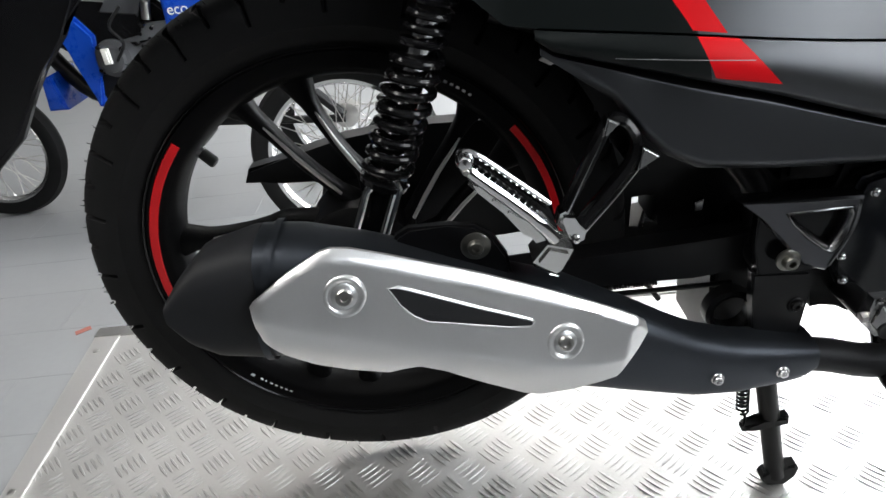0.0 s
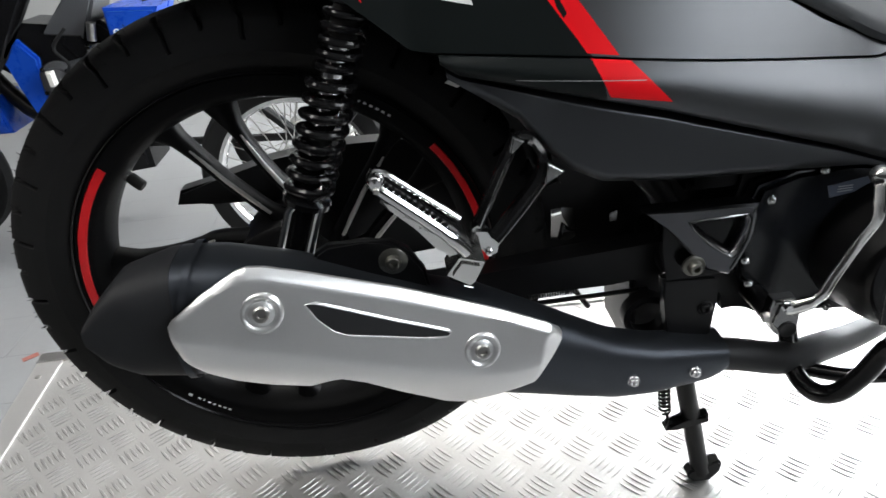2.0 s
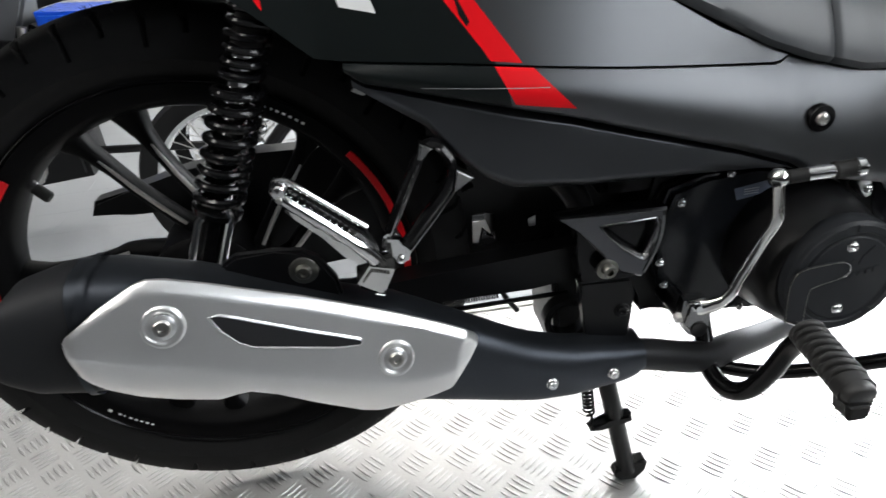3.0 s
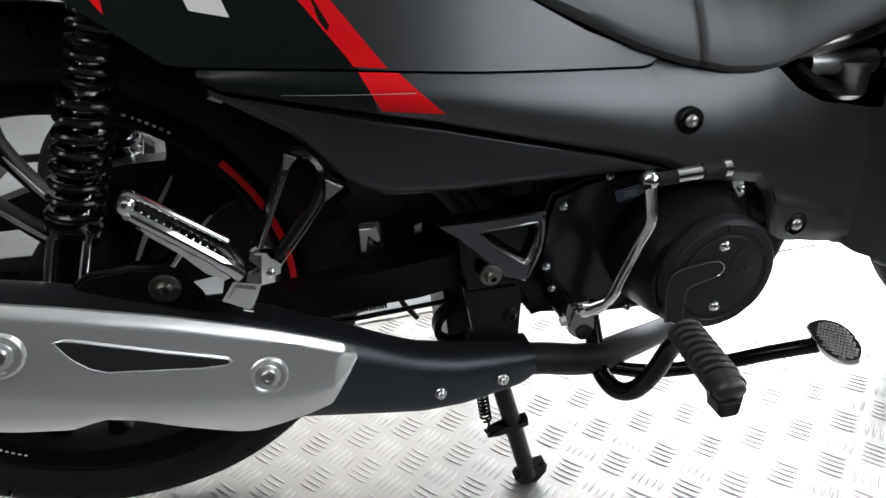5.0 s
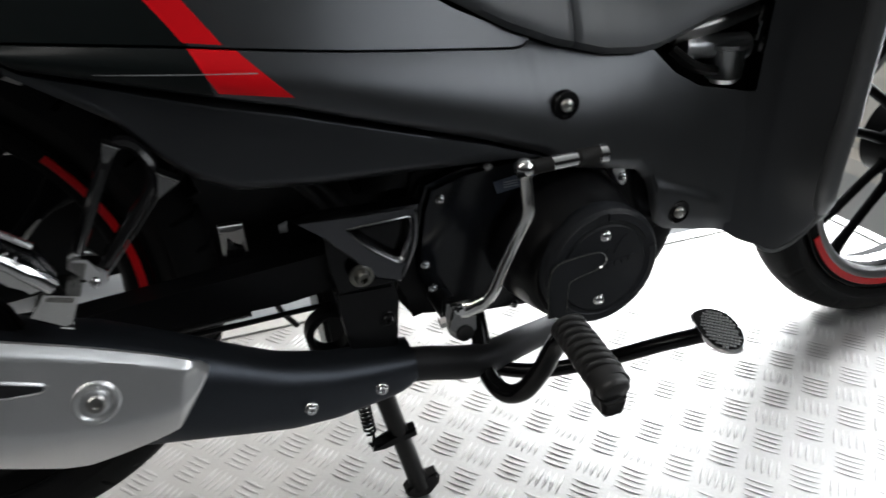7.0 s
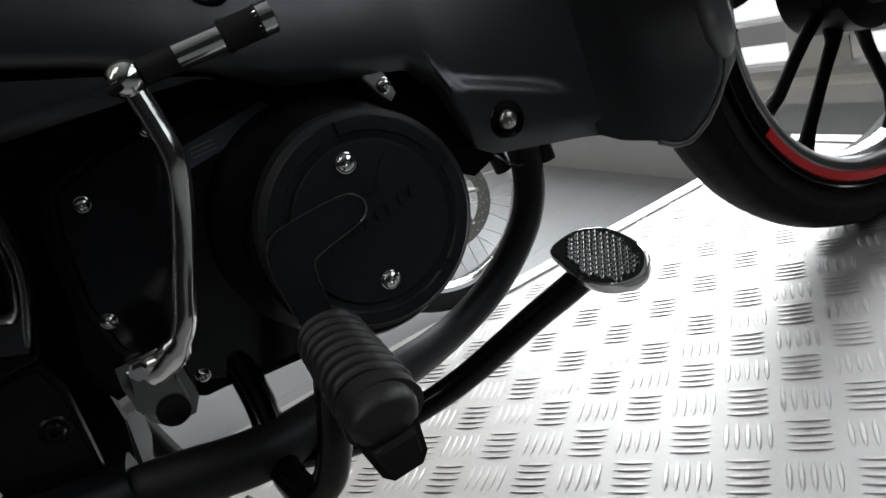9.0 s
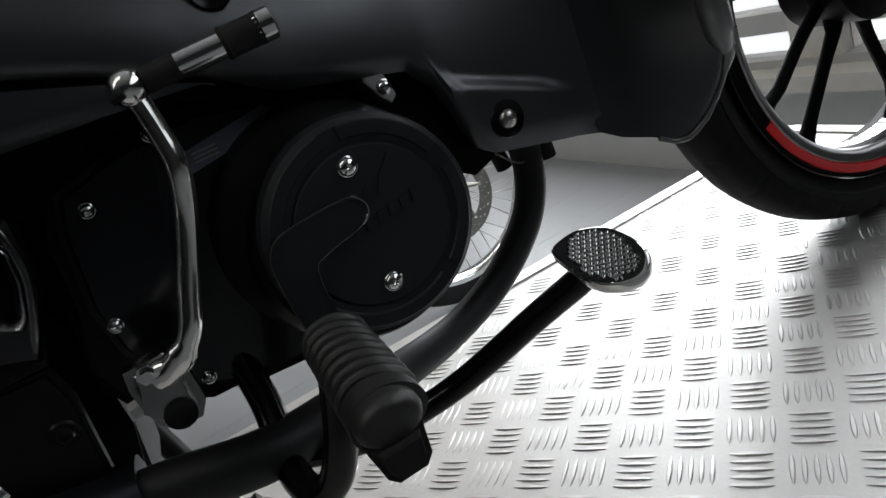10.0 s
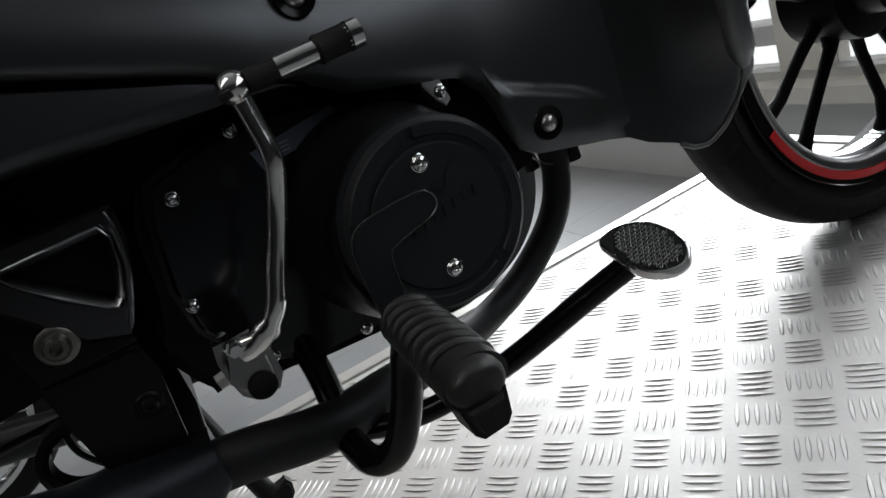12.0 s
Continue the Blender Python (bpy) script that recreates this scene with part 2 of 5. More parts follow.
def prism(outline, y0, y1, bevel=0.002, shear=0.0, bm=None, segments=2):
    """An outline in x and z, given a depth from y0 to y1; shear moves y with x."""
    bm = bm or bmesh.new()
    before = set(bm.faces)
    front = [bm.verts.new((x, y0 + shear * x, z)) for x, z in outline]
    back = [bm.verts.new((x, y1 + shear * x, z)) for x, z in outline]
    n = len(outline)
    bm.faces.new(front)
    bm.faces.new(back[::-1])
    for i in range(n):
        bm.faces.new((front[i], back[i], back[(i + 1) % n], front[(i + 1) % n]))
    if bevel:
        made = [f for f in bm.faces if f not in before]
        edges = {e for f in made[:2] for e in f.edges}
        bmesh.ops.bevel(bm, geom=list(edges), offset=bevel, segments=segments, affect="EDGES", clamp_overlap=True)
    return bm


def frame_prism(outer, inner, y0, y1, bm=None, lip=0.002):
    """A plate in x and z with an opening; both outlines have the same number of points."""
    bm = bm or bmesh.new()
    n = len(outer)
    cx, cz = sum(p[0] for p in inner) / n, sum(p[1] for p in inner) / n
    grow = lambda pts, d: [(x + d * (x - cx) / math.hypot(x - cx, z - cz), z + d * (z - cz) / math.hypot(x - cx, z - cz)) for x, z in pts]
    loops = [(outer, y1), (outer, y0 + lip), (grow(outer, -lip), y0), (grow(inner, lip), y0), (inner, y0 + lip), (inner, y1)]
    rows = [[bm.verts.new((x, y, z)) for x, z in pts] for pts, y in loops]
    for r, s in zip(rows, rows[1:] + rows[:1]):
        for i in range(n):
            bm.faces.new((r[i], r[(i + 1) % n], s[(i + 1) % n], s[i]))
    return bm


def lathe(profile, centre, sides=64, bm=None, axis="y", arc=None):
    """Turns a profile of (along the axis, radius) round the axis through centre. Closed profiles join last to first."""
    bm = bm or bmesh.new()
    cx, cy, cz = centre
    angles = [2 * math.pi * k / sides for k in range(sides)] if arc is None else [arc[0] + (arc[1] - arc[0]) * k / sides for k in range(sides + 1)]
    rows = []
    for a in angles:
        c, s = math.cos(a), math.sin(a)
        if axis == "y":
            rows.append([bm.verts.new((cx + r * c, cy + h, cz + r * s)) for h, r in profile])
        elif axis == "z":
            rows.append([bm.verts.new((cx + r * c, cy + r * s, cz + h)) for h, r in profile])
        else:
            rows.append([bm.verts.new((cx + h, cy + r * c, cz + r * s)) for h, r in profile])
    m = len(rows)
    for k in range(m if arc is None else m - 1):
        for i in range(len(profile) - 1):
            bm.faces.new((rows[k][i], rows[k][i + 1], rows[(k + 1) % m][i + 1], rows[(k + 1) % m][i]))
    if arc is not None:
        for row in (rows[0], rows[-1]):
            bm.faces.new(row)
    bmesh.ops.remove_doubles(bm, verts=bm.verts, dist=1e-6)
    return bm


def lerp(table, x):
    """A value from a table of (x, value), by straight lines."""
    xs, vs = [p[0] for p in table], [p[1] for p in table]
    return float(np.interp(x, xs, vs))


def soft(table, x, w=0.03):
    """A value from a table, with its corners rounded over w."""
    return sum(lerp(table, x + w * (k - 4) / 4) for k in range(9)) / 9


def sheet(fn, nu, nv, thick=0.003, towards=(0, 1, 0), bm=None):
    """A shell from fn(u, v), u and v from 0 to 1, given a thickness."""
    bm = bm or bmesh.new()
    shift = Vector(towards) * thick
    front = [[bm.verts.new(fn(i / nu, j / nv)) for j in range(nv + 1)] for i in range(nu + 1)]
    back = [[bm.verts.new(v.co + shift) for v in row] for row in front]
    for i in range(nu):
        for j in range(nv):
            bm.faces.new((front[i][j], front[i + 1][j], front[i + 1][j + 1], front[i][j + 1]))
            bm.faces.new((back[i][j], back[i][j + 1], back[i + 1][j + 1], back[i + 1][j]))
    for i in range(nu):
        for j in (0, nv):
            bm.faces.new((front[i][j], front[i + 1][j], back[i + 1][j], back[i][j]))
    for j in range(nv):
        for i in (0, nu):
            bm.faces.new((front[i][j], front[i][j + 1], back[i][j + 1], back[i][j]))
    return bm


def box(x0, x1, y0, y1, z0, z1, bevel=0.0, bm=None):
    return prism([(x0, z0), (x1, z0), (x1, z1), (x0, z1)], y0, y1, bevel, bm=bm)


def helix(a, b, radius, wire, turns, sides=8, per=18):
    """A coil spring from a to b."""
    a, b = Vector(a), Vector(b)
    axis = (b - a).normalized()
    u = axis.orthogonal().normalized()
    v = axis.cross(u)
    n = int(turns * per)
    pts = [a.lerp(b, i / n) + radius * (math.cos(2 * math.pi * i / per) * u + math.sin(2 * math.pi * i / per) * v) for i in range(n + 1)]
    return tube(pts, wire, sides, up=axis)


def bolt(parent, at, radius=0.0055, out=0.005, flange=0.0, mat=None, name="bolt", label=""):
    """A hexagon socket or cross head that faces the -y side, on a washer face."""
    x, y, z = at
    bm = bmesh.new()
    lathe([(0.001, 0.0001), (0.001, radius), (-out * 0.7, radius), (-out, radius * 0.80), (-out, radius * 0.46), (-out * 0.5, radius * 0.40), (-out * 0.5, 0.0001)], (x, y, z), 12, bm)
    if flange:
        lathe([(0.002, 0.0001), (0.002, flange), (-0.0005, flange), (-0.0018, flange * 0.85), (-0.0018, 0.0001)], (x, y, z), 24, bm)
    return part(name, bm, mat or steel, parent, label, 40)


# ---- the structure ----
def slab(name, x0, x1, y0, y1, z0, z1, mat, label, bevel=0.0):
    ob = new(name, mesh_of(box(x0, x1, y0, y1, z0, z1, bevel), name, mat))
    return tagged(ob, label, "structure", kind="structure")


floor = slab("floor", -6, 2.2, -4.2, 5.2, FLOOR - 0.1, FLOOR - 0.004, floor_paint, "smooth grey showroom floor of long tiles")
tile_data = mesh_of(box(0.0002, 0.8994, 0.0002, 0.2257, 0, 0.0038, 0.0003), "tile", floor_paint)
for row in range(-11, 10):
    for col in range(8):
        tile = new("tile", tile_data)
        tile.parent = floor
        tile.location = (1.565 + 0.9 * (col - 7) + 0.45 * (row % 2) - 0.45, 1.2 + 0.226 * row, FLOOR - 0.0038)
glow = bpy.data.materials.new("bright outdoors")
glow.use_nodes = True
glow.node_tree.nodes["Principled BSDF"].inputs["Base Color"].default_value = (0.8, 0.8, 0.8, 1)
glow.node_tree.nodes["Principled BSDF"].inputs["Emission Color"].default_value = (0.96, 0.98, 1.0, 1)
glow.node_tree.nodes["Principled BSDF"].inputs["Emission Strength"].default_value = 3.2
slab("backdrop", 3.4, 3.45, -3.5, 6.5, FLOOR - 0.1, 2.8, glow, "plain bright daylight outside the windows")
slab("ceiling", -6, 2.2, -4.2, 5.2, 2.4, 2.5, ceiling_paint, "plain grey showroom ceiling")
slab("wall_west", -6.1, -6, -4.2, 5.2, FLOOR, 2.4, wall_reflect_dark, "plain unseen wall, near black for dark reflections")
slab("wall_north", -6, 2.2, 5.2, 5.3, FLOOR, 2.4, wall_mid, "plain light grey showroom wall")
slab("wall_south", -6, 2.2, -4.3, -4.2, FLOOR, 2.4, wall_reflect_dark, "plain unseen wall, near black for dark reflections")
# window wall beyond the end of the stage
EAST = 2.0
slab("wall_east_base", EAST, EAST + 0.2, -4.2, 5.2, FLOOR, -0.105, frame_paint, "grey low wall under the shop windows")
slab("window_sill", EAST - 0.05, EAST + 0.1, -0.2, 5.2, -0.105, -0.062, warm_paint, "pale worn window sill")
slab("trim_rail", EAST + 0.02, EAST + 0.1, -0.2, 5.2, -0.062, -0.04, frame_paint, "grey bottom rail of the shop windows")
slab("trim_transom", EAST + 0.02, EAST + 0.1, -0.2, 5.2, 0.03, 0.082, frame_paint, "grey metal window transom")
slab("wall_east_top", EAST, EAST + 0.2, -4.2, 5.2, 1.95, 2.4, wall_paint, "plain pale wall above the windows")
slab("wall_east_south", EAST, EAST + 0.2, -4.2, -3.0, -0.105, 1.95, wall_reflect_dark, "plain unseen wall, near black for dark reflections")
slab("wall_east_sill", EAST, EAST + 0.2, -3.0, -0.2, -0.105, 0.9, wall_reflect_dark, "near-black unseen wall under the added high window")
# Unseen pane, added to go with the south-east fill lamp.
added_window = slab("window_high", EAST + 0.055, EAST + 0.06, -3.0, -0.2, 0.9, 1.95, glass, "added high window pane, out of view, to light the cowl")
added_window.visible_shadow = False
BAYS = [(-0.2, -0.1), (0.53, 0.66), (1.35, 1.43), (2.4, 2.5), (3.6, 3.7)]
for n, (ya, yb) in enumerate(BAYS):
    slab("trim_mullion_%d" % (n + 1), EAST + 0.015, EAST + 0.105, ya, yb, -0.04, 1.95, warm_paint if n == 1 else frame_paint, "pale metal window mullion")
for n, (ya, yb) in enumerate(zip([b for _, b in BAYS], [a for a, _ in BAYS[1:]] + [5.2])):
    w = slab("window_%d" % (n + 1), EAST + 0.055, EAST + 0.06, ya, yb, -0.04, 1.95, glass, "clear shop window pane in bright daylight")
    w.visible_shadow = False
# housings for the added overhead lamps, out of view
for lamp_x, lamp_y, _ in TUBES:
    fixture = thing("added_tube_light", "long white tube light, added out of view", "ceiling light", "ceiling lights", (lamp_x, lamp_y, 2.4))
    part("housing", box(-1.75, 1.75, -0.14, 0.14, -0.10, -0.001, 0.01), wall_paint, fixture)

# ---- display stage with a five-bar tread plate ----
SX0, SX1, SY0, SY1 = -0.566, 1.52, -0.42, 0.325
stage = thing("display_stage", "low display stage covered with silver aluminium tread plate", "stage", at=(0, 0, FLOOR))


def stage_part(name, bm, mat, label="", smooth=35):
    bmesh.ops.translate(bm, verts=bm.verts, vec=(0, 0, -FLOOR))
    return part(name, bm, mat, stage, label, smooth)


FAR = lambda x: 0.358 - 0.0415 * x


def plan_prism(points, z0, z1, bevel=0.0):
    """A plan in x and y, given a height."""
    bm = bmesh.new()
    low, high = ([bm.verts.new((x, y, z)) for x, y in points] for z in (z0, z1))
    bm.faces.new(low)
    bm.faces.new(high)
    for k in range(len(points)):
        bm.faces.new((low[k], low[k - 1], high[k - 1], high[k]))
    if bevel:
        bmesh.ops.bevel(bm, geom=[e for e in bm.edges if all(v in high for v in e.verts)], offset=bevel, segments=2, affect="EDGES")
    return bm


stage_part("skirt", plan_prism([(-0.550, SY0 + 0.004), (SX1 - 0.004, SY0 + 0.004), (SX1 - 0.004, FAR(SX1) - 0.004), (-0.590, FAR(-0.59) - 0.004)], FLOOR, -0.012), skirt_paint, "grey painted stage skirt")
stage_part("tread_plate", plan_prism([(-0.552, SY0 + 0.002), (SX1 - 0.002, SY0 + 0.002), (SX1 - 0.002, FAR(SX1) - 0.002), (-0.595, FAR(-0.595) - 0.002)], -0.0115, 0.0), plate_metal, "silver aluminium tread plate")
stage_part("edge_trim", plan_prism([(-0.556, SY0), (-0.537, SY0), (-0.564, FAR(-0.56) - 0.026), (-0.614, FAR(-0.614) - 0.026)], -0.03, 0.0028, 0.001), plate_metal, "dull aluminium edge strip with rivets")
stage_part("edge_trim", plan_prism([(-0.616, FAR(-0.616) - 0.0255), (SX1, FAR(SX1) - 0.0255), (SX1, FAR(SX1) + 0.003), (-0.618, FAR(-0.618) + 0.003)], -0.03, 0.0035, 0.001), trim_metal, "bright aluminium edge strip")
stage_part("edge_trim", plan_prism([(SX1 - 0.022, SY0), (SX1 + 0.003, SY0), (SX1 + 0.003, FAR(SX1) - 0.026), (SX1 - 0.022, FAR(SX1) - 0.026)], -0.03, 0.0035, 0.001), trim_metal, "bright aluminium edge strip")
for y in (-0.30, -0.02, 0.31):
    stage_part("rivet", lathe([(-0.001, 0.006), (0.001, 0.0055), (0.0018, 0.003), (0.0018, 0.0001)], (-0.572 - 0.06 * y, y, 0.003), 16, axis="z"), steel, "worn rivet head")
PITCH, SKEW = 0.0475, radians(4)
ROOT = PITCH * math.sqrt(0.5)
ORIGIN = (0.859, -0.1428)
bars = bmesh.new()
HALF, WIDE, TALL = 0.36 * PITCH, 0.0024, 0.0011
prof = [(-1, 0.0), (-0.55, 0.75), (0, 1.0), (0.55, 0.75), (1, 0.0)]
for i in range(-60, 60):
    for j in range(-60, 60):
        u, v = ROOT * (i + j), ROOT * (j - i)
        cx = ORIGIN[0] + u * math.cos(SKEW) + v * math.sin(SKEW)
        cy = ORIGIN[1] - u * math.sin(SKEW) + v * math.cos(SKEW)
        if not (SX0 + 0.02 < cx < SX1 - 0.035 and SY0 + 0.02 < cy < FAR(cx) - 0.035):
            continue
        way = -math.pi / 4 - SKEW + (0 if (i + j) % 2 == 0 else math.pi / 2)
        c, s = math.cos(way), math.sin(way)
        for k in range(-2, 3):
            off = k * 0.185 * PITCH
            ox, oy = cx - s * off, cy + c * off
            rows = []
            for q, w in prof:
                e = WIDE * (0.12 + 0.88 * w)
                px, py = ox + c * q * HALF, oy + s * q * HALF
                rows.append([bars.verts.new((px + s * d * e, py - c * d * e, 0.0002 + h * TALL * (0.15 + 0.85 * w))) for d, h in ((1, 0), (0.62, 1), (-0.62, 1), (-1, 0))])
            for n in range(4):
                for k in range(3):
                    bars.faces.new((rows[n][k], rows[n + 1][k], rows[n + 1][k + 1], rows[n][k + 1]))
ob = stage_part("tread_bar", bars, bar_metal, "raised five-bar tread pattern", 25)
ob["kind"] = "stuff"

# ---- the motorcycle ----
bike = thing("motorcycle", "black and grey motorcycle with red stripes on its centre stand", "motorcycle", at=(0, 0, 0))


def tyre_mesh(centre, R, half, rim_r, grooves, depth=0.006, sides=960):
    """A tyre with hooked sipes, long and short by turns, across its shoulders."""
    cx, cy, cz = centre
    prof = [(0.60, rim_r - 0.004), (0.66, rim_r + 0.004), (0.80, rim_r + 0.011), (0.86, rim_r + 0.018), (0.99, rim_r + 0.36 * (R - rim_r)), (1.0, rim_r + 0.52 * (R - rim_r)),
            (0.985, R - 0.029), (0.965, R - 0.0255), (0.945, R - 0.022), (0.90, R - 0.0165), (0.86, R - 0.0135), (0.79, R - 0.0102), (0.72, R - 0.0075), (0.64, R - 0.0057),
            (0.55, R - 0.0042), (0.36, R - 0.002), (0.30, R - 0.0016), (0.18, R - 0.0006), (0.04, R)]
    prof = [(-h, r) for h, r in prof] + [(h, r) for h, r in prof[::-1]]
    reach = len(prof) // 2
    bm = bmesh.new()
    rows = []
    for k in range(sides):
        a = 2 * math.pi * k / sides
        row = []
        for n, (h, r) in enumerate(prof):
            q = min(n, len(prof) - 1 - n)
            hh, rr = h, r
            if 6 <= q <= reach - 3:
                side = 0.5 if h > 0 else 0.0
                turn = a * grooves / (2 * math.pi) + side + 0.55 * abs(h) - 0.35 * max(0.0, abs(h) - 0.9) * 10 * 0.3
                ph, odd = turn % 1, int(turn) % 2
                if ph < (0.115 if q > 8 else 0.095) and (q >= 9 or not odd) and (q < reach - 4 or odd):
                    hh, rr = h * (1 - 0.7 * depth / half), r - depth * (0.8 if q < 9 else 1)
            row.append(bm.verts.new((cx + rr * math.cos(a), cy + hh * half, cz + rr * math.sin(a))))
        rows.append(row)
    for k in range(sides):
        r, s = rows[k], rows[(k + 1) % sides]
        for i in range(len(prof) - 1):
            bm.faces.new((r[i], r[i + 1], s[i + 1], s[i]))
        bm.faces.new((r[-1], r[0], s[0], s[-1]))
    return bm


def polar(centre, r, deg, y=0.0):
    a = radians(deg)
    return Vector((centre[0] + r * math.cos(a), centre[1] + y, centre[2] + r * math.sin(a)))


def oval_bar(points, wide, deep, steps=4, sides=14):
    """A cast bar in the plane of a wheel; wide is its half breadth in that plane, deep its half depth along y, at each point."""
    path = curve_points(points, steps)
    bm = bmesh.new()
    rings = []
    for i, p in enumerate(path):
        t = i / (len(path) - 1) * (len(points) - 1)
        k = min(int(t), len(points) - 2)
        w, d = (row[k] + (row[k + 1] - row[k]) * (t - k) for row in (wide, deep))
        way = (path[min(i + 1, len(path) - 1)] - path[max(i - 1, 0)]).normalized()
        side = Vector((way.z, 0, -way.x))
        ring = []
        for n in range(sides):
            c, q = math.cos(2 * math.pi * n / sides), math.sin(2 * math.pi * n / sides)
            ring.append(bm.verts.new(p + side * w * math.copysign(abs(c) ** 0.7, c) + Vector((0, d * math.copysign(abs(q) ** 0.7, q), 0))))
        rings.append(ring)
    for r, q in zip(rings, rings[1:]):
        for n in range(sides):
            bm.faces.new((r[n], r[(n + 1) % sides], q[(n + 1) % sides], q[n]))
    bm.faces.new(rings[0])
    bm.faces.new(rings[-1])
    return bm


def alloy_wheel(name, centre, R, half, rim_r, first, label, stripes, grooves, hand=1, deep=0.006, slim=1.0, lines=None):
    """A cast wheel of five split spokes: the first pair is centred on the angle first."""
    hub = new(name)
    hub.parent = bike
    hub.location = centre
    hub["label"] = label
    c = (0, 0, 0)
    part("tyre", tyre_mesh(c, R, half, rim_r, grooves, deep), rubber, hub, "black rubber tyre with shoulder sipes")
    w = 0.036
    rim = [(-w, rim_r - 0.016), (-w - 0.001, rim_r), (-w + 0.003, rim_r + 0.003), (-w + 0.006, rim_r - 0.002), (-w + 0.008, rim_r - 0.006),
           (w - 0.008, rim_r - 0.006), (w - 0.006, rim_r - 0.002), (w - 0.003, rim_r + 0.003), (w + 0.001, rim_r), (w, rim_r - 0.016),
           (w - 0.004, rim_r - 0.022), (0.012, rim_r - 0.030), (-0.012, rim_r - 0.030), (-w + 0.004, rim_r - 0.022)]
    part("rim", lathe(rim + rim[:1], c, 128), wheel_black, hub, "gloss black cast rim")
    part("rim_lip", lathe([(-w - 0.002, rim_r + 0.002), (-w - 0.0035, rim_r + 0.0035), (-w - 0.002, rim_r + 0.005), (-w, rim_r + 0.0035), (-w - 0.002, rim_r + 0.002)], c, 128), gloss_black, hub, "thin gloss rim lip")
    part("hub", lathe([(-0.05, 0.0001), (-0.05, 0.03), (-0.046, 0.034), (-0.04, 0.058), (-0.034, 0.064), (0.04, 0.064), (0.045, 0.055), (0.045, 0.0001)], c, 48), wheel_black, hub)
    for n in range(5):
        base = first + 72 * n
        for line in lines or (((0.197, 5.9), (0.162, 3.6), (0.132, 1.0), (0.100, -5.0), (0.075, -14.5)), ((0.186, -13.4), (0.160, -16.0), (0.134, -20.1), (0.113, -26.0), (0.096, -33.7))):
            edge = [polar(c, r * rim_r / 0.2365, base + hand * d) for r, d in line]
            run = (edge[0] - edge[-1]).normalized()
            off = Vector((-run.z, 0, run.x)) * hand
            core = [p + off * 0.0065 for p in edge]
            root = polar(c, rim_r - 0.012, base + hand * (line[0][1] + (3.5 if lines is None else 0.15 * line[0][1])))
            pts = [root, root.lerp(core[0], 0.55), core[0].lerp(core[1], 0.15)] + core[1:] + [polar(c, 0.055, base + hand * (line[-1][1] - (10 if lines is None else 0)))]
            if lines is not None:
                part("spoke", tube(pts, [r * slim for r in (0.0155, 0.0125, 0.0085, 0.0066, 0.0062, 0.0064, 0.0072, 0.011)], 10, flat=1.05), wheel_black, hub, smooth=50)
                continue
            bar = part("spoke", oval_bar(pts, (0.026, 0.0165, 0.0092, 0.0066, 0.0060, 0.0062, 0.0072, 0.011), (0.021, 0.0165, 0.0142, 0.0135, 0.0130, 0.0130, 0.014, 0.018)), wheel_black, hub, smooth=50)
            # Pale strip for the light that the spoke's satin bevel catches.
            part("edge_highlight", tube([p + off * 0.0030 + Vector((0, -0.0138, 0)) for p in [edge[0].lerp(edge[1], 0.55)] + edge[1:]], [0.0010, 0.0020, 0.0026, 0.0028, 0.0020], 8, flat=0.8), edge_metal, bar, "satin edge strip with its highlight built in")
    for n, (mat, y, r0, r1, a0, a1) in enumerate(stripes):
        bm = lathe([(y, r0), (y - 0.0012, r0 + 0.001), (y - 0.0012, r1 - 0.001), (y, r1), (y, r0)], c, 40, arc=(radians(a0), radians(a1)))
        part("stripe", bm, mat, hub, "red rim tape" if mat is red_paint else "white lettering, unreadable")
    return hub


REAR, RIM_R = (-0.007, 0, 0.338), 0.2365
lettering = []
for start, way in ((65.0, -1), (223.0, 1)):
    for n, wide in enumerate((1.2, 1.0, 0.5, 0.9, 0.9, 0.9, 0.9, 0.8)):
        a = start + way * 1.75 * n + way * (1.5 if n else 0)
        lettering.append((white_paint, -0.0372, 0.2258, 0.2284 if n else 0.2300, a, a + wide))
rear = alloy_wheel("rear_wheel", REAR, 0.309, 0.048, RIM_R, 110.5, "rear wheel with black split-spoke alloy rim",
                   [(red_paint, -0.0372, 0.2235, 0.2335, 136, 190), (red_paint, -0.0372, 0.2245, 0.2325, -20, 37.5)] + lettering, 48, deep=0.0075)
bm = tube([(-0.160, -0.010, 0.148), (-0.149, -0.014, 0.138)], 0.0056, 10)
part("valve_stem", bm, chrome, rear)
part("valve_collar", tube([(-0.1515, -0.0128, 0.1402), (-0.149, -0.0138, 0.138)], 0.0066, 12), chrome, rear, "chrome valve collar")
part("valve_cap", tube([(-0.150, -0.013, 0.139), (-0.148, -0.014, 0.137), (-0.138, -0.0176, 0.128), (-0.1365, -0.018, 0.1268)], [0.0058, 0.0066, 0.0066, 0.0052], 14), peg_rubber, rear, "black plastic valve cap")
rear.rotation_euler = (radians(2.5), 0, 0)
rng = random.Random(4)
hair = bmesh.new()
for n in range(420):
    a = rng.uniform(0, 360)
    y = rng.choice((-0.043, -0.036, -0.026, 0.0))
    r = {-0.043: 0.289, -0.036: 0.299, -0.026: 0.3045, 0.0: 0.3085}[y]
    p = polar((0, 0, 0), r, a, y)
    out = polar((0, 0, 0), 1, a + rng.uniform(-25, 25), -0.6 * rng.random()) * rng.uniform(0.002, 0.005)
    tube([p, p + out], [0.00055, 0.0003], 3, bm=hair)
ob = part("moulding_hair", hair, rubber, rear)
ob["kind"] = "stuff"
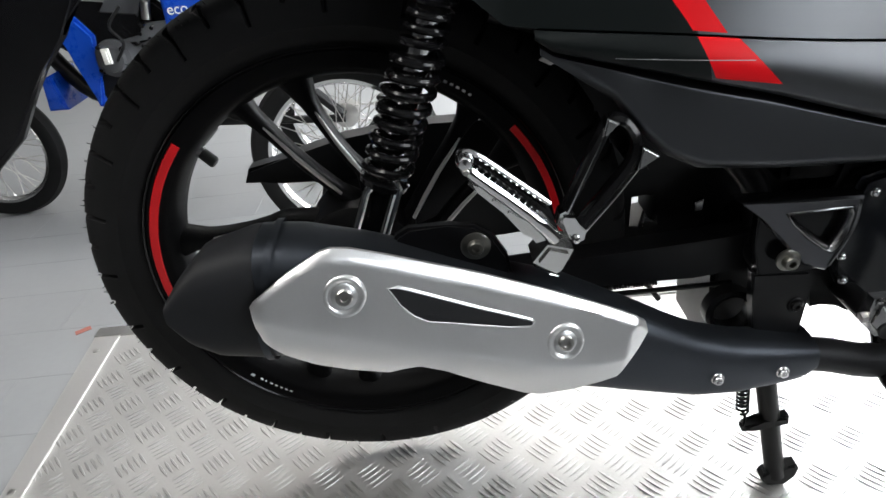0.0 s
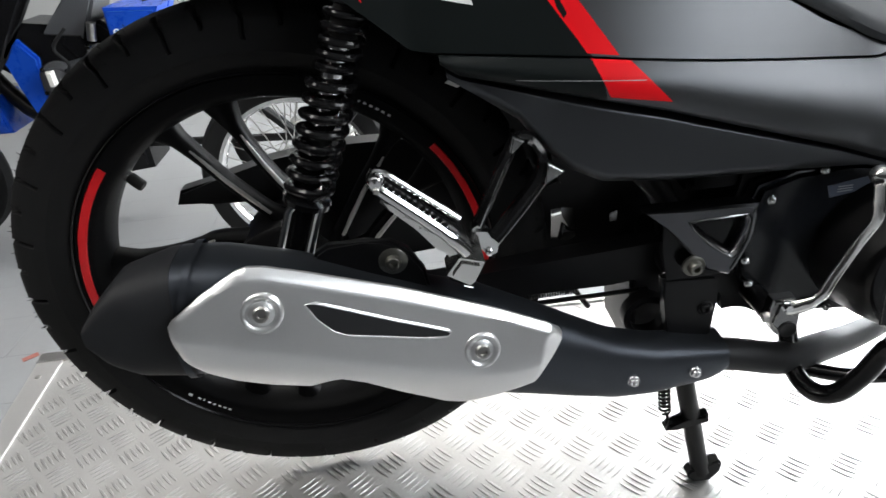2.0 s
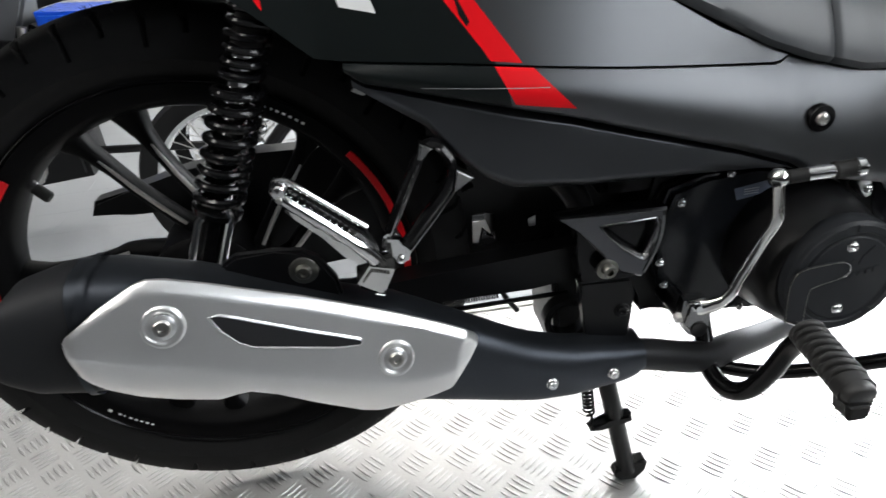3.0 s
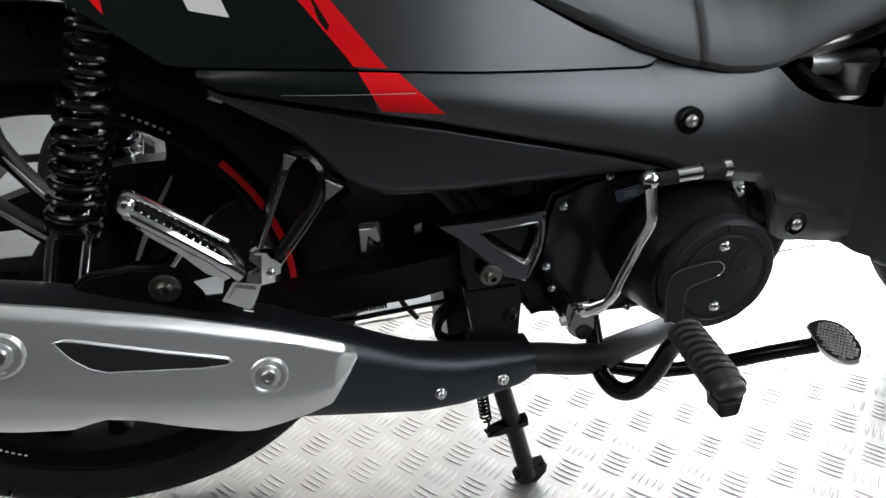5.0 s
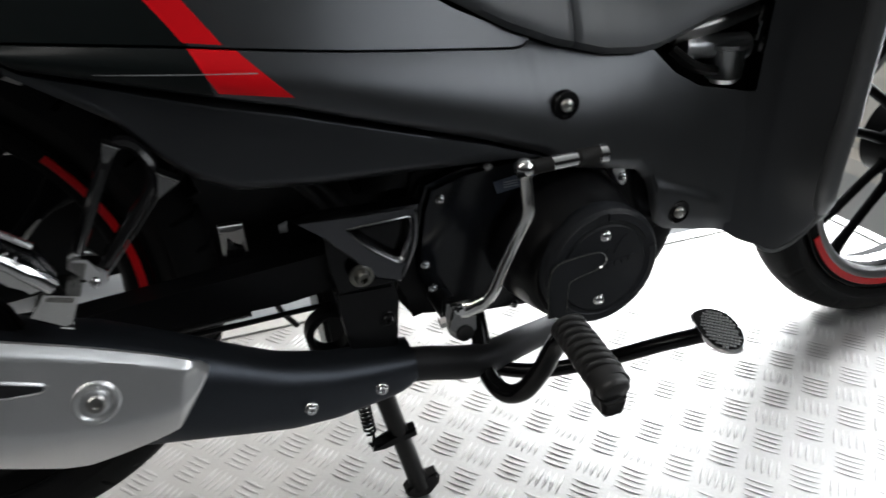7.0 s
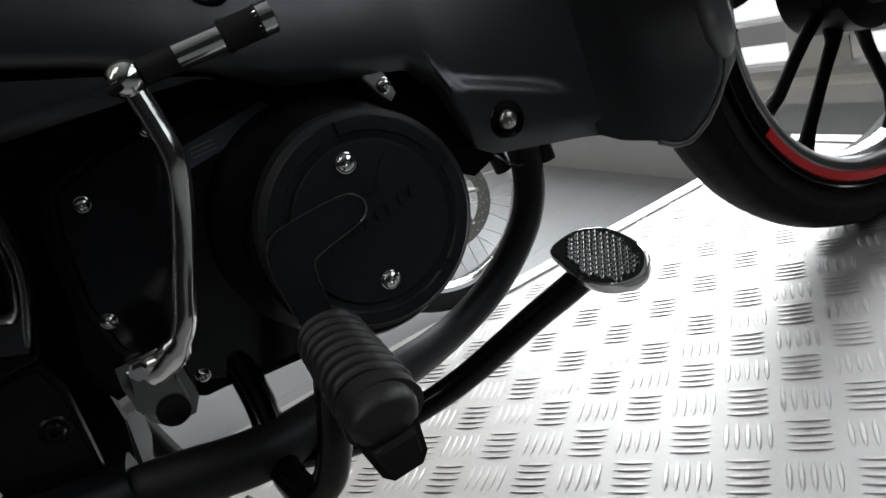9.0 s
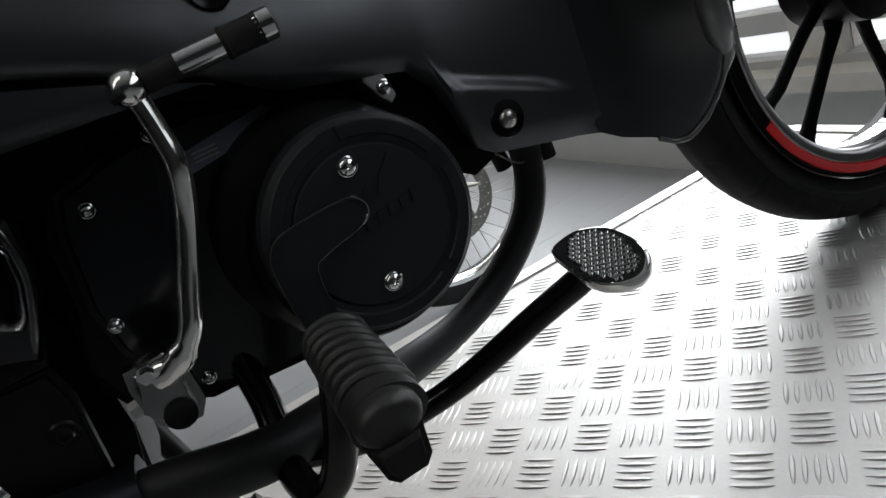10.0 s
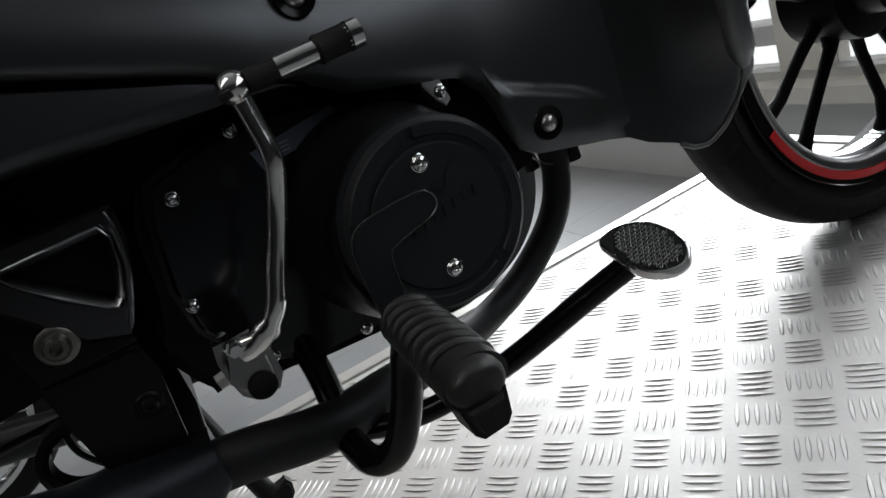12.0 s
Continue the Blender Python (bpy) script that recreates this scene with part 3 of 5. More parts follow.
part("axle_nut", lathe([(-0.066, 0.0001), (-0.066, 0.011), (-0.05, 0.012), (-0.05, 0.0001)], (0, 0, 0), 6), steel, rear)

# chain case and far side of the frame
part("chain_case", prism([(-0.146, 0.404), (-0.138, 0.422), (-0.095, 0.430), (-0.023, 0.447), (0.06, 0.456), (0.16, 0.452), (0.25, 0.440), (0.275, 0.420), (0.275, 0.320),
                          (0.2, 0.30), (0.03, 0.285), (0.0, 0.33), (-0.03, 0.385), (-0.06, 0.402), (-0.10, 0.400)], 0.056, 0.085, 0.004), black_paint, bike, "black chain case")
part("swing_arm", prism([(-0.03, 0.33), (0.1, 0.318), (0.215, 0.308), (0.354, 0.306), (0.43, 0.31), (0.43, 0.358), (0.408, 0.353), (0.156, 0.339), (-0.03, 0.36)], -0.1, -0.07, 0.004), black_paint, bike, "black box-section swing arm")
part("swing_arm", prism([(-0.03, 0.33), (0.43, 0.31), (0.43, 0.358), (-0.03, 0.36)], 0.088, 0.11, 0.004), black_paint, bike)
part("swing_arm_pivot", tube([(0.425, -0.12, 0.335), (0.425, 0.12, 0.335)], 0.024, 20), black_paint, bike)
part("brake_rod", tube([(0.02, -0.085, 0.285), (0.40, -0.085, 0.285)], 0.003, 8), black_paint, bike)
part("brake_rod_spring", helix((0.205, -0.085, 0.2975), (0.318, -0.085, 0.2985), 0.0052, 0.0012, 38), black_paint, bike, "thin black brake spring")
# rear mudguard and inner tail
part("rear_mudguard", lathe([(-0.058, 0.322), (-0.05, 0.330), (0.05, 0.330), (0.058, 0.322), (0.05, 0.325), (-0.05, 0.325), (-0.058, 0.322)], REAR, 40, arc=(radians(28), radians(102))), dark_plastic, bike, "black plastic rear mudguard")
part("inner_mudguard", prism([(0.285, 0.435), (0.345, 0.435), (0.36, 0.47), (0.36, 0.56), (0.22, 0.60), (0.2, 0.58), (0.28, 0.52), (0.30, 0.44)], -0.10, 0.10, 0.004), black_paint, bike, "black inner mudguard")
part("frame_tube", tube(curve_points([(0.16, -0.07, 0.60), (0.25, -0.08, 0.56), (0.40, -0.08, 0.42), (0.425, -0.08, 0.34)]), 0.014, 14), black_paint, bike)
part("frame_tube", tube(curve_points([(0.05, 0.105, 0.63), (0.25, 0.105, 0.56), (0.40, 0.105, 0.42), (0.425, 0.105, 0.34)]), 0.014, 14), black_paint, bike)

# Tail out of view, added to keep overhead light off the tyre and spokes.
part("tail_shade", prism([(-0.44, 0.79), (-0.36, 0.745), (-0.10, 0.735), (0.08, 0.765), (0.40, 0.745), (0.44, 0.80), (0.10, 0.87), (-0.30, 0.88), (-0.42, 0.85)], -0.13, 0.13, 0.02, segments=4), dark_plastic, bike, "black tail, added out of view to shade the rear wheel")
# shock absorber
def shock_absorber(side):
    """A coil-over damper; side -1 faces the walk, +1 the wall."""
    shock = new("shock_absorber")
    shock.parent = bike
    shock["label"] = "black coil-over rear shock absorber"
    low, high = Vector((0.017, 0.108 * side, 0.395)), Vector((0.130, 0.108 * side, 0.668))
    axis = (high - low).normalized()
    along = lambda d: low + axis * d
    part("lower_tube", tube([along(0.0), along(0.075)], 0.0145, 20), gloss_black, shock, "gloss black damper tube")
    for dx in (-0.0155, 0.0155):
        leg_at = Vector((dx, -0.016, 0))
        part("clevis_leg", tube([along(-0.005) + leg_at, along(0.066) + leg_at, along(0.074) + Vector((dx * 0.7, -0.016, 0))], 0.0040, 10), chrome, shock, "chrome clevis leg")
        part("clevis_foot", lathe([(-0.005, 0.0001), (-0.005, 0.007), (0.004, 0.008), (0.004, 0.0001)], tuple(along(-0.004) + leg_at), 12), chrome, shock)
    part("spring_seat", tube([along(0.062), along(0.066), along(0.072), along(0.075)], [0.016, 0.0235, 0.0245, 0.020], 28), gloss_black, shock)
    part("damper_rod", tube([along(0.07), along(0.30)], 0.0118, 20), chrome, shock, "polished damper rod")
    part("coil_spring", helix(along(0.075), along(0.198), 0.0212, 0.0043, 8.2, 10, 26), gloss_black, shock, "gloss black coil spring")
    part("coil_spring", helix(along(0.198), along(0.31), 0.0180, 0.0037, 9.4, 10, 26), gloss_black, shock, "gloss black coil spring, closer wound")
    part("bump_rubber", tube([along(0.232), along(0.30)], 0.0135, 16), peg_rubber, shock)


for shock_side in (-1, 1):
    shock_absorber(shock_side)

# exhaust: silencer, shield, guard, pipe
exhaust = new("exhaust")
exhaust.parent = bike
exhaust["label"] = "black silencer with a silver heat shield"
FACE = lambda x: -0.251 + 0.195 * x
TOP = [(-0.122, 0.443), (-0.112, 0.456), (-0.095, 0.470), (-0.06, 0.474), (-0.02, 0.466), (0.03, 0.446), (0.10, 0.412), (0.16, 0.386), (0.20, 0.369), (0.275, 0.323), (0.334, 0.284), (0.38, 0.264), (0.43, 0.251), (0.468, 0.243)]
BOT = [(-0.122, 0.424), (-0.112, 0.398), (-0.095, 0.378), (-0.06, 0.364), (-0.02, 0.357), (0.03, 0.335), (0.10, 0.299), (0.16, 0.273), (0.20, 0.258), (0.279, 0.229), (0.334, 0.209), (0.38, 0.200), (0.44, 0.199), (0.456, 0.201), (0.468, 0.210)]
DEEP = [(-0.122, 0.03), (-0.095, 0.07), (-0.05, 0.085), (0.1, 0.085), (0.2, 0.075), (0.3, 0.058), (0.468, 0.052)]


def silencer(u, v):
    x = -0.122 + 0.590 * u
    a = 2 * math.pi * v
    top, bot, deep = lerp(TOP, x), lerp(BOT, x), lerp(DEEP, x)
    c, s = math.cos(a), math.sin(a)
    sq = lambda q: math.copysign(abs(q) ** 0.62, q)
    return Vector((x, FACE(x) + deep / 2 - deep / 2 * sq(c), (top + bot) / 2 + (top - bot) / 2 * sq(s)))


bm = bmesh.new()
rows = [[bm.verts.new(silencer(0.118 + 0.882 * i / 60, k / 40)) for k in range(40)] for i in range(61)]
for r, s in zip(rows, rows[1:]):
    for k in range(40):
        bm.faces.new((r[k], r[(k + 1) % 40], s[(k + 1) % 40], s[k]))
bm.faces.new(rows[0])
bm.faces.new(rows[-1])
part("silencer", bm, muffler_black, exhaust, "black painted silencer body", 50)
bm = bmesh.new()
rows = [[bm.verts.new(silencer(0.1175 * i / 16, k / 40)) for k in range(40)] for i in range(17)]
for r, q in zip(rows, rows[1:]):
    for k in range(40):
        bm.faces.new((r[k], r[(k + 1) % 40], q[(k + 1) % 40], q[k]))
bm.faces.new(rows[0])
bm.faces.new(rows[-1])
part("end_cap", bm, cap_black, exhaust, "matt black rounded end cap", 50)
# end cap band
bm = bmesh.new()
for x0, x1, grow in ((-0.052, -0.046, 0.0014),):
    ra = [[bm.verts.new(Vector((x + 0.014 * (max(p.z, 0.40) - 0.43) / 0.05, p.y + (grow + 0.001) * (1 if p.y > FACE(x) + 0.05 else -1), p.z + grow * (1 if p.z > 0.435 else -1))))
           for p in (silencer((x + 0.122) / 0.590, k / 40) for k in range(40))] for x in (x0, x1)]
    for k in range(40):
        bm.faces.new((ra[0][k], ra[0][(k + 1) % 40], ra[1][(k + 1) % 40], ra[1][k]))
part("end_cap_seam", bm, muffler_black, exhaust)

SH_T = [(-0.058, 0.4325), (-0.052, 0.4402), (-0.0276, 0.4529), (-0.0007, 0.4638), (0.0085, 0.4648), (0.022, 0.4612), (0.0533, 0.4474), (0.1238, 0.414), (0.196, 0.3762), (0.2625, 0.3404), (0.2726, 0.3302), (0.276, 0.320)]
SH_B = [(-0.058, 0.4305), (-0.0569, 0.4189), (-0.0533, 0.3962), (-0.0395, 0.3771), (-0.0201, 0.3612), (0.0057, 0.3482), (0.0377, 0.3369), (0.0527, 0.3396), (0.065, 0.3399), (0.0859, 0.3284), (0.1144, 0.3061), (0.1552, 0.2768), (0.1713, 0.2706), (0.198, 0.2719), (0.2252, 0.2746), (0.2426, 0.2776), (0.2568, 0.2944), (0.276, 0.3185)]
SH_C = [(-0.058, 0.430), (-0.03, 0.412), (0.01, 0.392), (0.08, 0.360), (0.144, 0.330), (0.2, 0.308), (0.25, 0.302), (0.278, 0.315)]
FACET = [(0.27, 0.243), (0.319, 0.2524), (0.329, 0.2559), (0.338, 0.265)]


def shield_face(x, z):
    """The depth of the shield's main face, which leans back above the crease."""
    d = z - soft(SH_C, x, 0.02)
    return FACE(x) - 0.0185 + (0.24 * d + 0.0006 * math.exp(-d / 0.004) if d > 0 else 0.0006 - 0.13 * d + 3.0 * d * d)


def shield_skin(u, v):
    x = -0.058 + 0.334 * u
    top, bot = lerp(SH_T, x), lerp(SH_B, x)
    crease = min(max(lerp(SH_C, x), bot + 0.0004), top - 0.0004)
    if v < 0.4:
        z = bot + (crease - bot) * (v / 0.4)
    else:
        w = (v - 0.4) / 0.6
        z = crease + (top - crease) * (w + 0.12 * math.sin(2 * math.pi * w) / 6)
    y = shield_face(x, z)
    for d, wide, deep in ((top - z, 0.007, 0.0055 * min(1.0, (x + 0.058) / 0.03)), (z - bot, 0.007, 0.007), ((x + 0.058) * 0.8, 0.009, 0.007)):
        y += deep * (1 - min(1.0, d / wide)) ** 1.6
    y += 0.45 * max(0.0, x - lerp(FACET, z))
    return Vector((x, y, z))


shield = part("heat_shield", sheet(shield_skin, 130, 34, 0.003), silver, exhaust, "silver painted heat shield", 24)
SLOT = [(0.0495, 0.4245), (0.0560, 0.4228), (0.0631, 0.4192), (0.092, 0.4030), (0.121, 0.3868), (0.145, 0.3742), (0.1641, 0.3640), (0.1660, 0.3620), (0.1640, 0.3604), (0.144, 0.3652), (0.110, 0.3775), (0.0781, 0.3890), (0.0673, 0.3965), (0.0572, 0.4090)]
skin = lambda x, z: shield_face(x, z) - 0.0004


def offset_loop(points, d):
    """The outline moved outwards by d."""
    out = []
    for k, p in enumerate(points):
        q, r = points[k - 1], points[(k + 1) % len(points)]
        tx, tz = r[0] - q[0], r[1] - q[1]
        n = math.hypot(tx, tz)
        out.append((p[0] - d * tz / n, p[1] + d * tx / n))
    return out


bm = bmesh.new()
loops = [[bm.verts.new((x, skin(x, z) + dy, z)) for x, z in offset_loop(SLOT, grow)] for grow, dy in ((0.0030, 0.0010), (0.0018, 0.0001), (0.0008, -0.0006), (0.0002, -0.0006), (0.0, 0.0002), (-0.0004, 0.0012))]
for r, q in zip(loops, loops[1:]):
    for k in range(len(SLOT)):
        bm.faces.new((r[k], r[(k + 1) % len(SLOT)], q[(k + 1) % len(SLOT)], q[k]))
part("slot_lip", bm, silver, exhaust, "raised lip round the slot", 60)
# No hole is cut: a black sheet paints the darkness inside the slot.
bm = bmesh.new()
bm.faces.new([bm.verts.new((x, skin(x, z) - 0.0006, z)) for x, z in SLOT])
part("slot", bm, cap_black, exhaust, "black sheet for the dark inside of the shield's slot", 0)
for n, (x, z) in enumerate(((0.0145, 0.4275), (0.1935, 0.3362))):
    seat = part("bolt_dish", lathe([(0.004, 0.0185), (-0.0004, 0.0178), (-0.0020, 0.0160), (-0.0022, 0.0146), (-0.0004, 0.0118), (0.0006, 0.0112), (0.0006, 0.0001)], (0, 0, 0), 40), silver, exhaust, "round dished bolt seat", 50)
    seat.matrix_basis = Matrix.Translation((x, shield_face(x, z) - 0.0002, z)) @ Matrix.Rotation(-0.235, 4, "X") @ Matrix.Rotation(0.19, 4, "Z")
    part("washer", lathe([(0.001, 0.0001), (0.001, 0.0104), (-0.0010, 0.0104), (-0.0014, 0.0098), (-0.0014, 0.0001)], (0, 0, 0), 28), silver, seat, "silver washer", 40)
    part("torx_head", lathe([(-0.001, 0.0070), (-0.0046, 0.0068), (-0.0056, 0.0058), (-0.0056, 0.0034), (-0.0030, 0.0030), (-0.0030, 0.0001)], (0, 0, 0), 18), steel, seat, "zinc socket bolt head", 40)
for x, z in ((0.353, 0.237), (0.426, 0.225)):
    bolt(exhaust, (x, FACE(x) - 0.001, z), 0.0055, 0.005, 0.0072, chrome)
pipe = curve_points([(0.44, -0.138, 0.224), (0.48, -0.140, 0.219), (0.54, -0.142, 0.205), (0.60, -0.12, 0.195), (0.66, -0.09, 0.18), (0.72, -0.06, 0.172), (0.775, -0.05, 0.187), (0.820, -0.05, 0.222), (0.840, -0.05, 0.262), (0.842, -0.048, 0.31), (0.835, -0.03, 0.36)])
part("exhaust_pipe", tube(pipe, [max(0.0140, 0.0185 - 0.0045 * max(0.0, n - 16) / 24) for n in range(len(pipe))], 18), pipe_black, exhaust, "black exhaust pipe")

# silencer bracket
part("silencer_bracket", prism([(0.04, 0.41), (0.054, 0.438), (0.066, 0.4445), (0.10, 0.443), (0.124, 0.4405), (0.138, 0.431), (0.151, 0.407), (0.156, 0.375), (0.05, 0.40)], -0.187, -0.175, 0.003), black_paint, bike, "black silencer bracket plate")
bolt(bike, (0.123, -0.187, 0.421), 0.0075, 0.007, 0.0135, dark_zinc, "bracket_bolt", "zinc-plated flange bolt")

# passenger foot rest
part("foot_rest_hanger", tube(curve_points([(0.200, -0.168, 0.428), (0.218, -0.166, 0.462), (0.238, -0.158, 0.497), (0.249, -0.150, 0.510), (0.261, -0.150, 0.508), (0.270, -0.154, 0.492), (0.266, -0.158, 0.474), (0.244, -0.163, 0.449), (0.214, -0.168, 0.417)], 5), [0.0055] * 41, 8, flat=1.7), gloss_black, bike, "gloss black loop-shaped foot rest hanger")
for pts in ([(0.2385, 0.498), (0.243, 0.517), (0.2535, 0.5115), (0.247, 0.506)], [(0.269, 0.466), (0.2725, 0.479), (0.2735, 0.4885), (0.289, 0.478)]):
    part("hanger_web", prism(pts, -0.1665, -0.150, 0.0015, segments=3), dark_chrome, bike, "polished corner web of the hanger")
part("hanger_edge", tube([(0.205, -0.1785, 0.437), (0.222, -0.1755, 0.470), (0.2385, -0.167, 0.498)], 0.0009, 6), chrome, bike, "thin bright edge")
part("hanger_edge", tube([(0.221, -0.1785, 0.418), (0.249, -0.1725, 0.446), (0.2695, -0.167, 0.468)], 0.0009, 6), chrome, bike, "thin bright edge")
part("hanger_clamp", prism([(0.196, 0.430), (0.199, 0.440), (0.204, 0.4425), (0.209, 0.434), (0.216, 0.428), (0.222, 0.421), (0.220, 0.412), (0.212, 0.409)], -0.184, -0.160, 0.0035, segments=4), chrome, bike, "chrome pivot clamp")
part("clamp_pin", lathe([(-0.005, 0.0001), (-0.004, 0.003), (0.0, 0.004), (0.004, 0.0001)], (0.212, -0.184, 0.416), 12), chrome, bike)
peg = new("passenger_foot_peg")
peg.parent = bike
peg["label"] = "chrome folding passenger foot peg"
part("peg_core", prism([(0.120, 0.499), (0.124, 0.512), (0.131, 0.5125), (0.186, 0.461), (0.194, 0.437), (0.188, 0.427), (0.178, 0.432), (0.150, 0.468)], -0.205, -0.192, 0.003), gloss_black, peg, "black core of the peg")
part("top_rail", tube(curve_points([(0.120, -0.206, 0.5165), (0.128, -0.207, 0.516), (0.157, -0.207, 0.491), (0.1865, -0.206, 0.4645)], 4), [0.0028] * 13, 10), chrome, peg, "polished upper rail")
part("main_rail", tube(curve_points([(0.1195, -0.210, 0.506), (0.126, -0.212, 0.4995), (0.152, -0.212, 0.475), (0.177, -0.211, 0.4495), (0.190, -0.208, 0.432)], 5), [0.0052] * 8 + [0.0056] * 7 + [0.0064] * 6, 14), chrome, peg, "polished chrome lower rail")
part("under_web", prism([(0.124, 0.494), (0.150, 0.4725), (0.176, 0.447), (0.184, 0.430), (0.174, 0.428), (0.166, 0.441), (0.148, 0.461), (0.128, 0.482), (0.121, 0.489)], -0.2085, -0.192, 0.004, segments=4), worn_chrome, peg, "cast web under the peg")
for p, q in (((0.129, 0.488), (0.143, 0.478)), ((0.140, 0.474), (0.158, 0.463)), ((0.152, 0.462), (0.170, 0.449))):
    part("web_rib", tube([(p[0], -0.2095, p[1]), (q[0], -0.2095, q[1])], 0.0013, 6), chrome, peg)
for n in range(11):
    t = (n + 0.5) / 11
    part("tread_stud", lathe([(-0.0020, 0.0001), (-0.0018, 0.0008), (0.0, 0.0014), (0.003, 0.0015), (0.003, 0.0001)], (0.1275 + t * 0.0505, -0.2085, 0.5055 - t * 0.0470), 10), chrome, peg)
part("peg_end", lathe([(-0.004, 0.0001), (-0.0035, 0.005), (0.001, 0.0078), (0.018, 0.0078), (0.02, 0.0001)], (0.1205, -0.212, 0.5095), 20), chrome, peg, "chrome end knob")
part("end_screw", lathe([(-0.002, 0.0001), (-0.002, 0.0022), (0.0, 0.0030), (0.001, 0.0001)], (0.1205, -0.216, 0.5035), 10), steel, peg)
part("peg_knuckle", prism([(0.170, 0.412), (0.183, 0.428), (0.205, 0.421), (0.195, 0.402), (0.190, 0.3985)], -0.214, -0.175, 0.0035, segments=4), worn_chrome, peg, "chrome square knuckle")
part("peg_pin", tube([(0.174, -0.2, 0.4065), (0.190, -0.2, 0.3975)], 0.005, 12), gloss_black, peg)
part("pin_end", tube([(0.185, -0.204, 0.3975), (0.193, -0.204, 0.3945)], 0.003, 8), chrome, peg)

# main foot rest hanger with a triangular opening
outer = [(0.370, 0.4155), (0.43, 0.4125), (0.486, 0.4095), (0.4845, 0.385), (0.480, 0.368), (0.466, 0.340), (0.462, 0.331), (0.438, 0.340), (0.415, 0.368), (0.392, 0.396)]
inner = [(0.4165, 0.3985), (0.44, 0.399), (0.474, 0.3995), (0.4765, 0.393), (0.474, 0.376), (0.467, 0.358), (0.463, 0.3545), (0.458, 0.357), (0.44, 0.372), (0.424, 0.388)]
hanger_paint = material("polished dark alloy", (0.12, 0.121, 0.13), 0.24, 1.0, spots=0.03, scale=6, even=0.02)
lip_alloy = material("satin bracket edge", (0.23, 0.232, 0.24), 0.22, 1.0, spots=0.1, scale=30)
part("frame_bracket", frame_prism(outer, inner, -0.150, -0.128, lip=0.0035), hanger_paint, bike, "dark polished bracket with a triangular opening")
bm = bmesh.new()
loops = [[bm.verts.new((x, y, z)) for x, z in offset_loop(inner, d)] for d, y in ((0.0028, -0.1480), (0.0020, -0.1508), (0.0008, -0.1512), (-0.0026, -0.1475), (-0.0034, -0.1440), (-0.0030, -0.130))]
for r, q in zip(loops, loops[1:]):
    for k in range(len(inner)):
        bm.faces.new((r[k], r[(k + 1) % len(inner)], q[(k + 1) % len(inner)], q[k]))
part("opening_lip", bm, lip_alloy, bike, "satin chamfered lip of the opening", 60)
part("bracket_edge", tube(curve_points([(0.4815, -0.1495, 0.4075), (0.4810, -0.1495, 0.386), (0.4765, -0.1495, 0.368), (0.463, -0.1495, 0.338)], 4), [0.0008] + [0.0022] * 11 + [0.0018], 10), lip_alloy, bike, "satin front edge of the bracket")
part("bracket_web", prism([(0.395, 0.40), (0.475, 0.40), (0.470, 0.36), (0.46, 0.325), (0.402, 0.325), (0.396, 0.36)], -0.137, -0.122, 0.002), gloss_black, bike)
part("stand_plate", prism([(0.398, 0.326), (0.458, 0.322), (0.462, 0.30), (0.455, 0.235), (0.409, 0.235), (0.402, 0.29)], -0.134, -0.120, 0.003), black_paint, bike, "black pressed stand bracket")
bolt(bike, (0.424, -0.149, 0.348), 0.008, 0.009, 0.012, dark_zinc, "bracket_bolt", "zinc-plated flange bolt")
bolt(bike, (0.447, -0.134, 0.283), 0.006, 0.005, 0.009, black_paint, "bracket_bolt")
part("pivot_ring", lathe([(-0.010, 0.020), (-0.012, 0.024), (-0.010, 0.028), (0.006, 0.028), (0.006, 0.02), (-0.010, 0.020)], (0.393, -0.100, 0.262), 28), black_paint, bike)
part("gear_hook", tube(curve_points([(0.370, 0.06, 0.17), (0.352, 0.06, 0.20), (0.350, 0.06, 0.225)]), 0.004, 8), black_paint, bike)

# centre stand
stand = new("centre_stand")
stand.parent = bike
stand["label"] = "black tubular centre stand, folded down"
for sy in (-1, 1):
    part("stand_leg", tube(curve_points([(0.425, 0.112 * sy, 0.235), (0.440, 0.118 * sy, 0.16), (0.458, 0.117 * sy, 0.07), (0.469, 0.118 * sy, 0.014)]), 0.0115, 16), black_paint, stand)
    part("stand_foot", prism([(0.452, 0.008), (0.449, 0.016), (0.452, 0.022), (0.462, 0.024), (0.480, 0.030), (0.490, 0.034), (0.494, 0.026), (0.492, 0.014), (0.480, 0.0005), (0.460, 0.0005)], 0.117 * sy - 0.009, 0.117 * sy + 0.009, 0.003, segments=3), black_paint, stand, "flared black stand foot")
part("stand_pivot_block", prism([(0.392, 0.17), (0.388, 0.33), (0.46, 0.335), (0.466, 0.29), (0.466, 0.24), (0.455, 0.175)], -0.06, 0.06, 0.006), black_paint, stand, "black pivot block of the stand")
part("cross_tube", tube([(0.432, -0.11, 0.19), (0.432, 0.11, 0.19)], 0.011, 14), black_paint, stand)
part("spring_tab", prism([(0.416, 0.1005), (0.418, 0.109), (0.440, 0.111), (0.468, 0.119), (0.469, 0.106), (0.43, 0.099)], -0.129, -0.112, 0.003), black_paint, stand, "black strap round the stand leg")
part("stand_spring", helix((0.409, -0.118, 0.225), (0.4165, -0.118, 0.125), 0.0062, 0.0015, 17, 6), black_paint, stand, "dark steel return spring")
part("spring_hook", tube(curve_points([(0.4165, -0.118, 0.125), (0.4195, -0.120, 0.118), (0.4165, -0.124, 0.108), (0.413, -0.122, 0.112)]), 0.0017, 6), black_paint, stand)

# engine
engine = new("engine")
engine.parent = bike
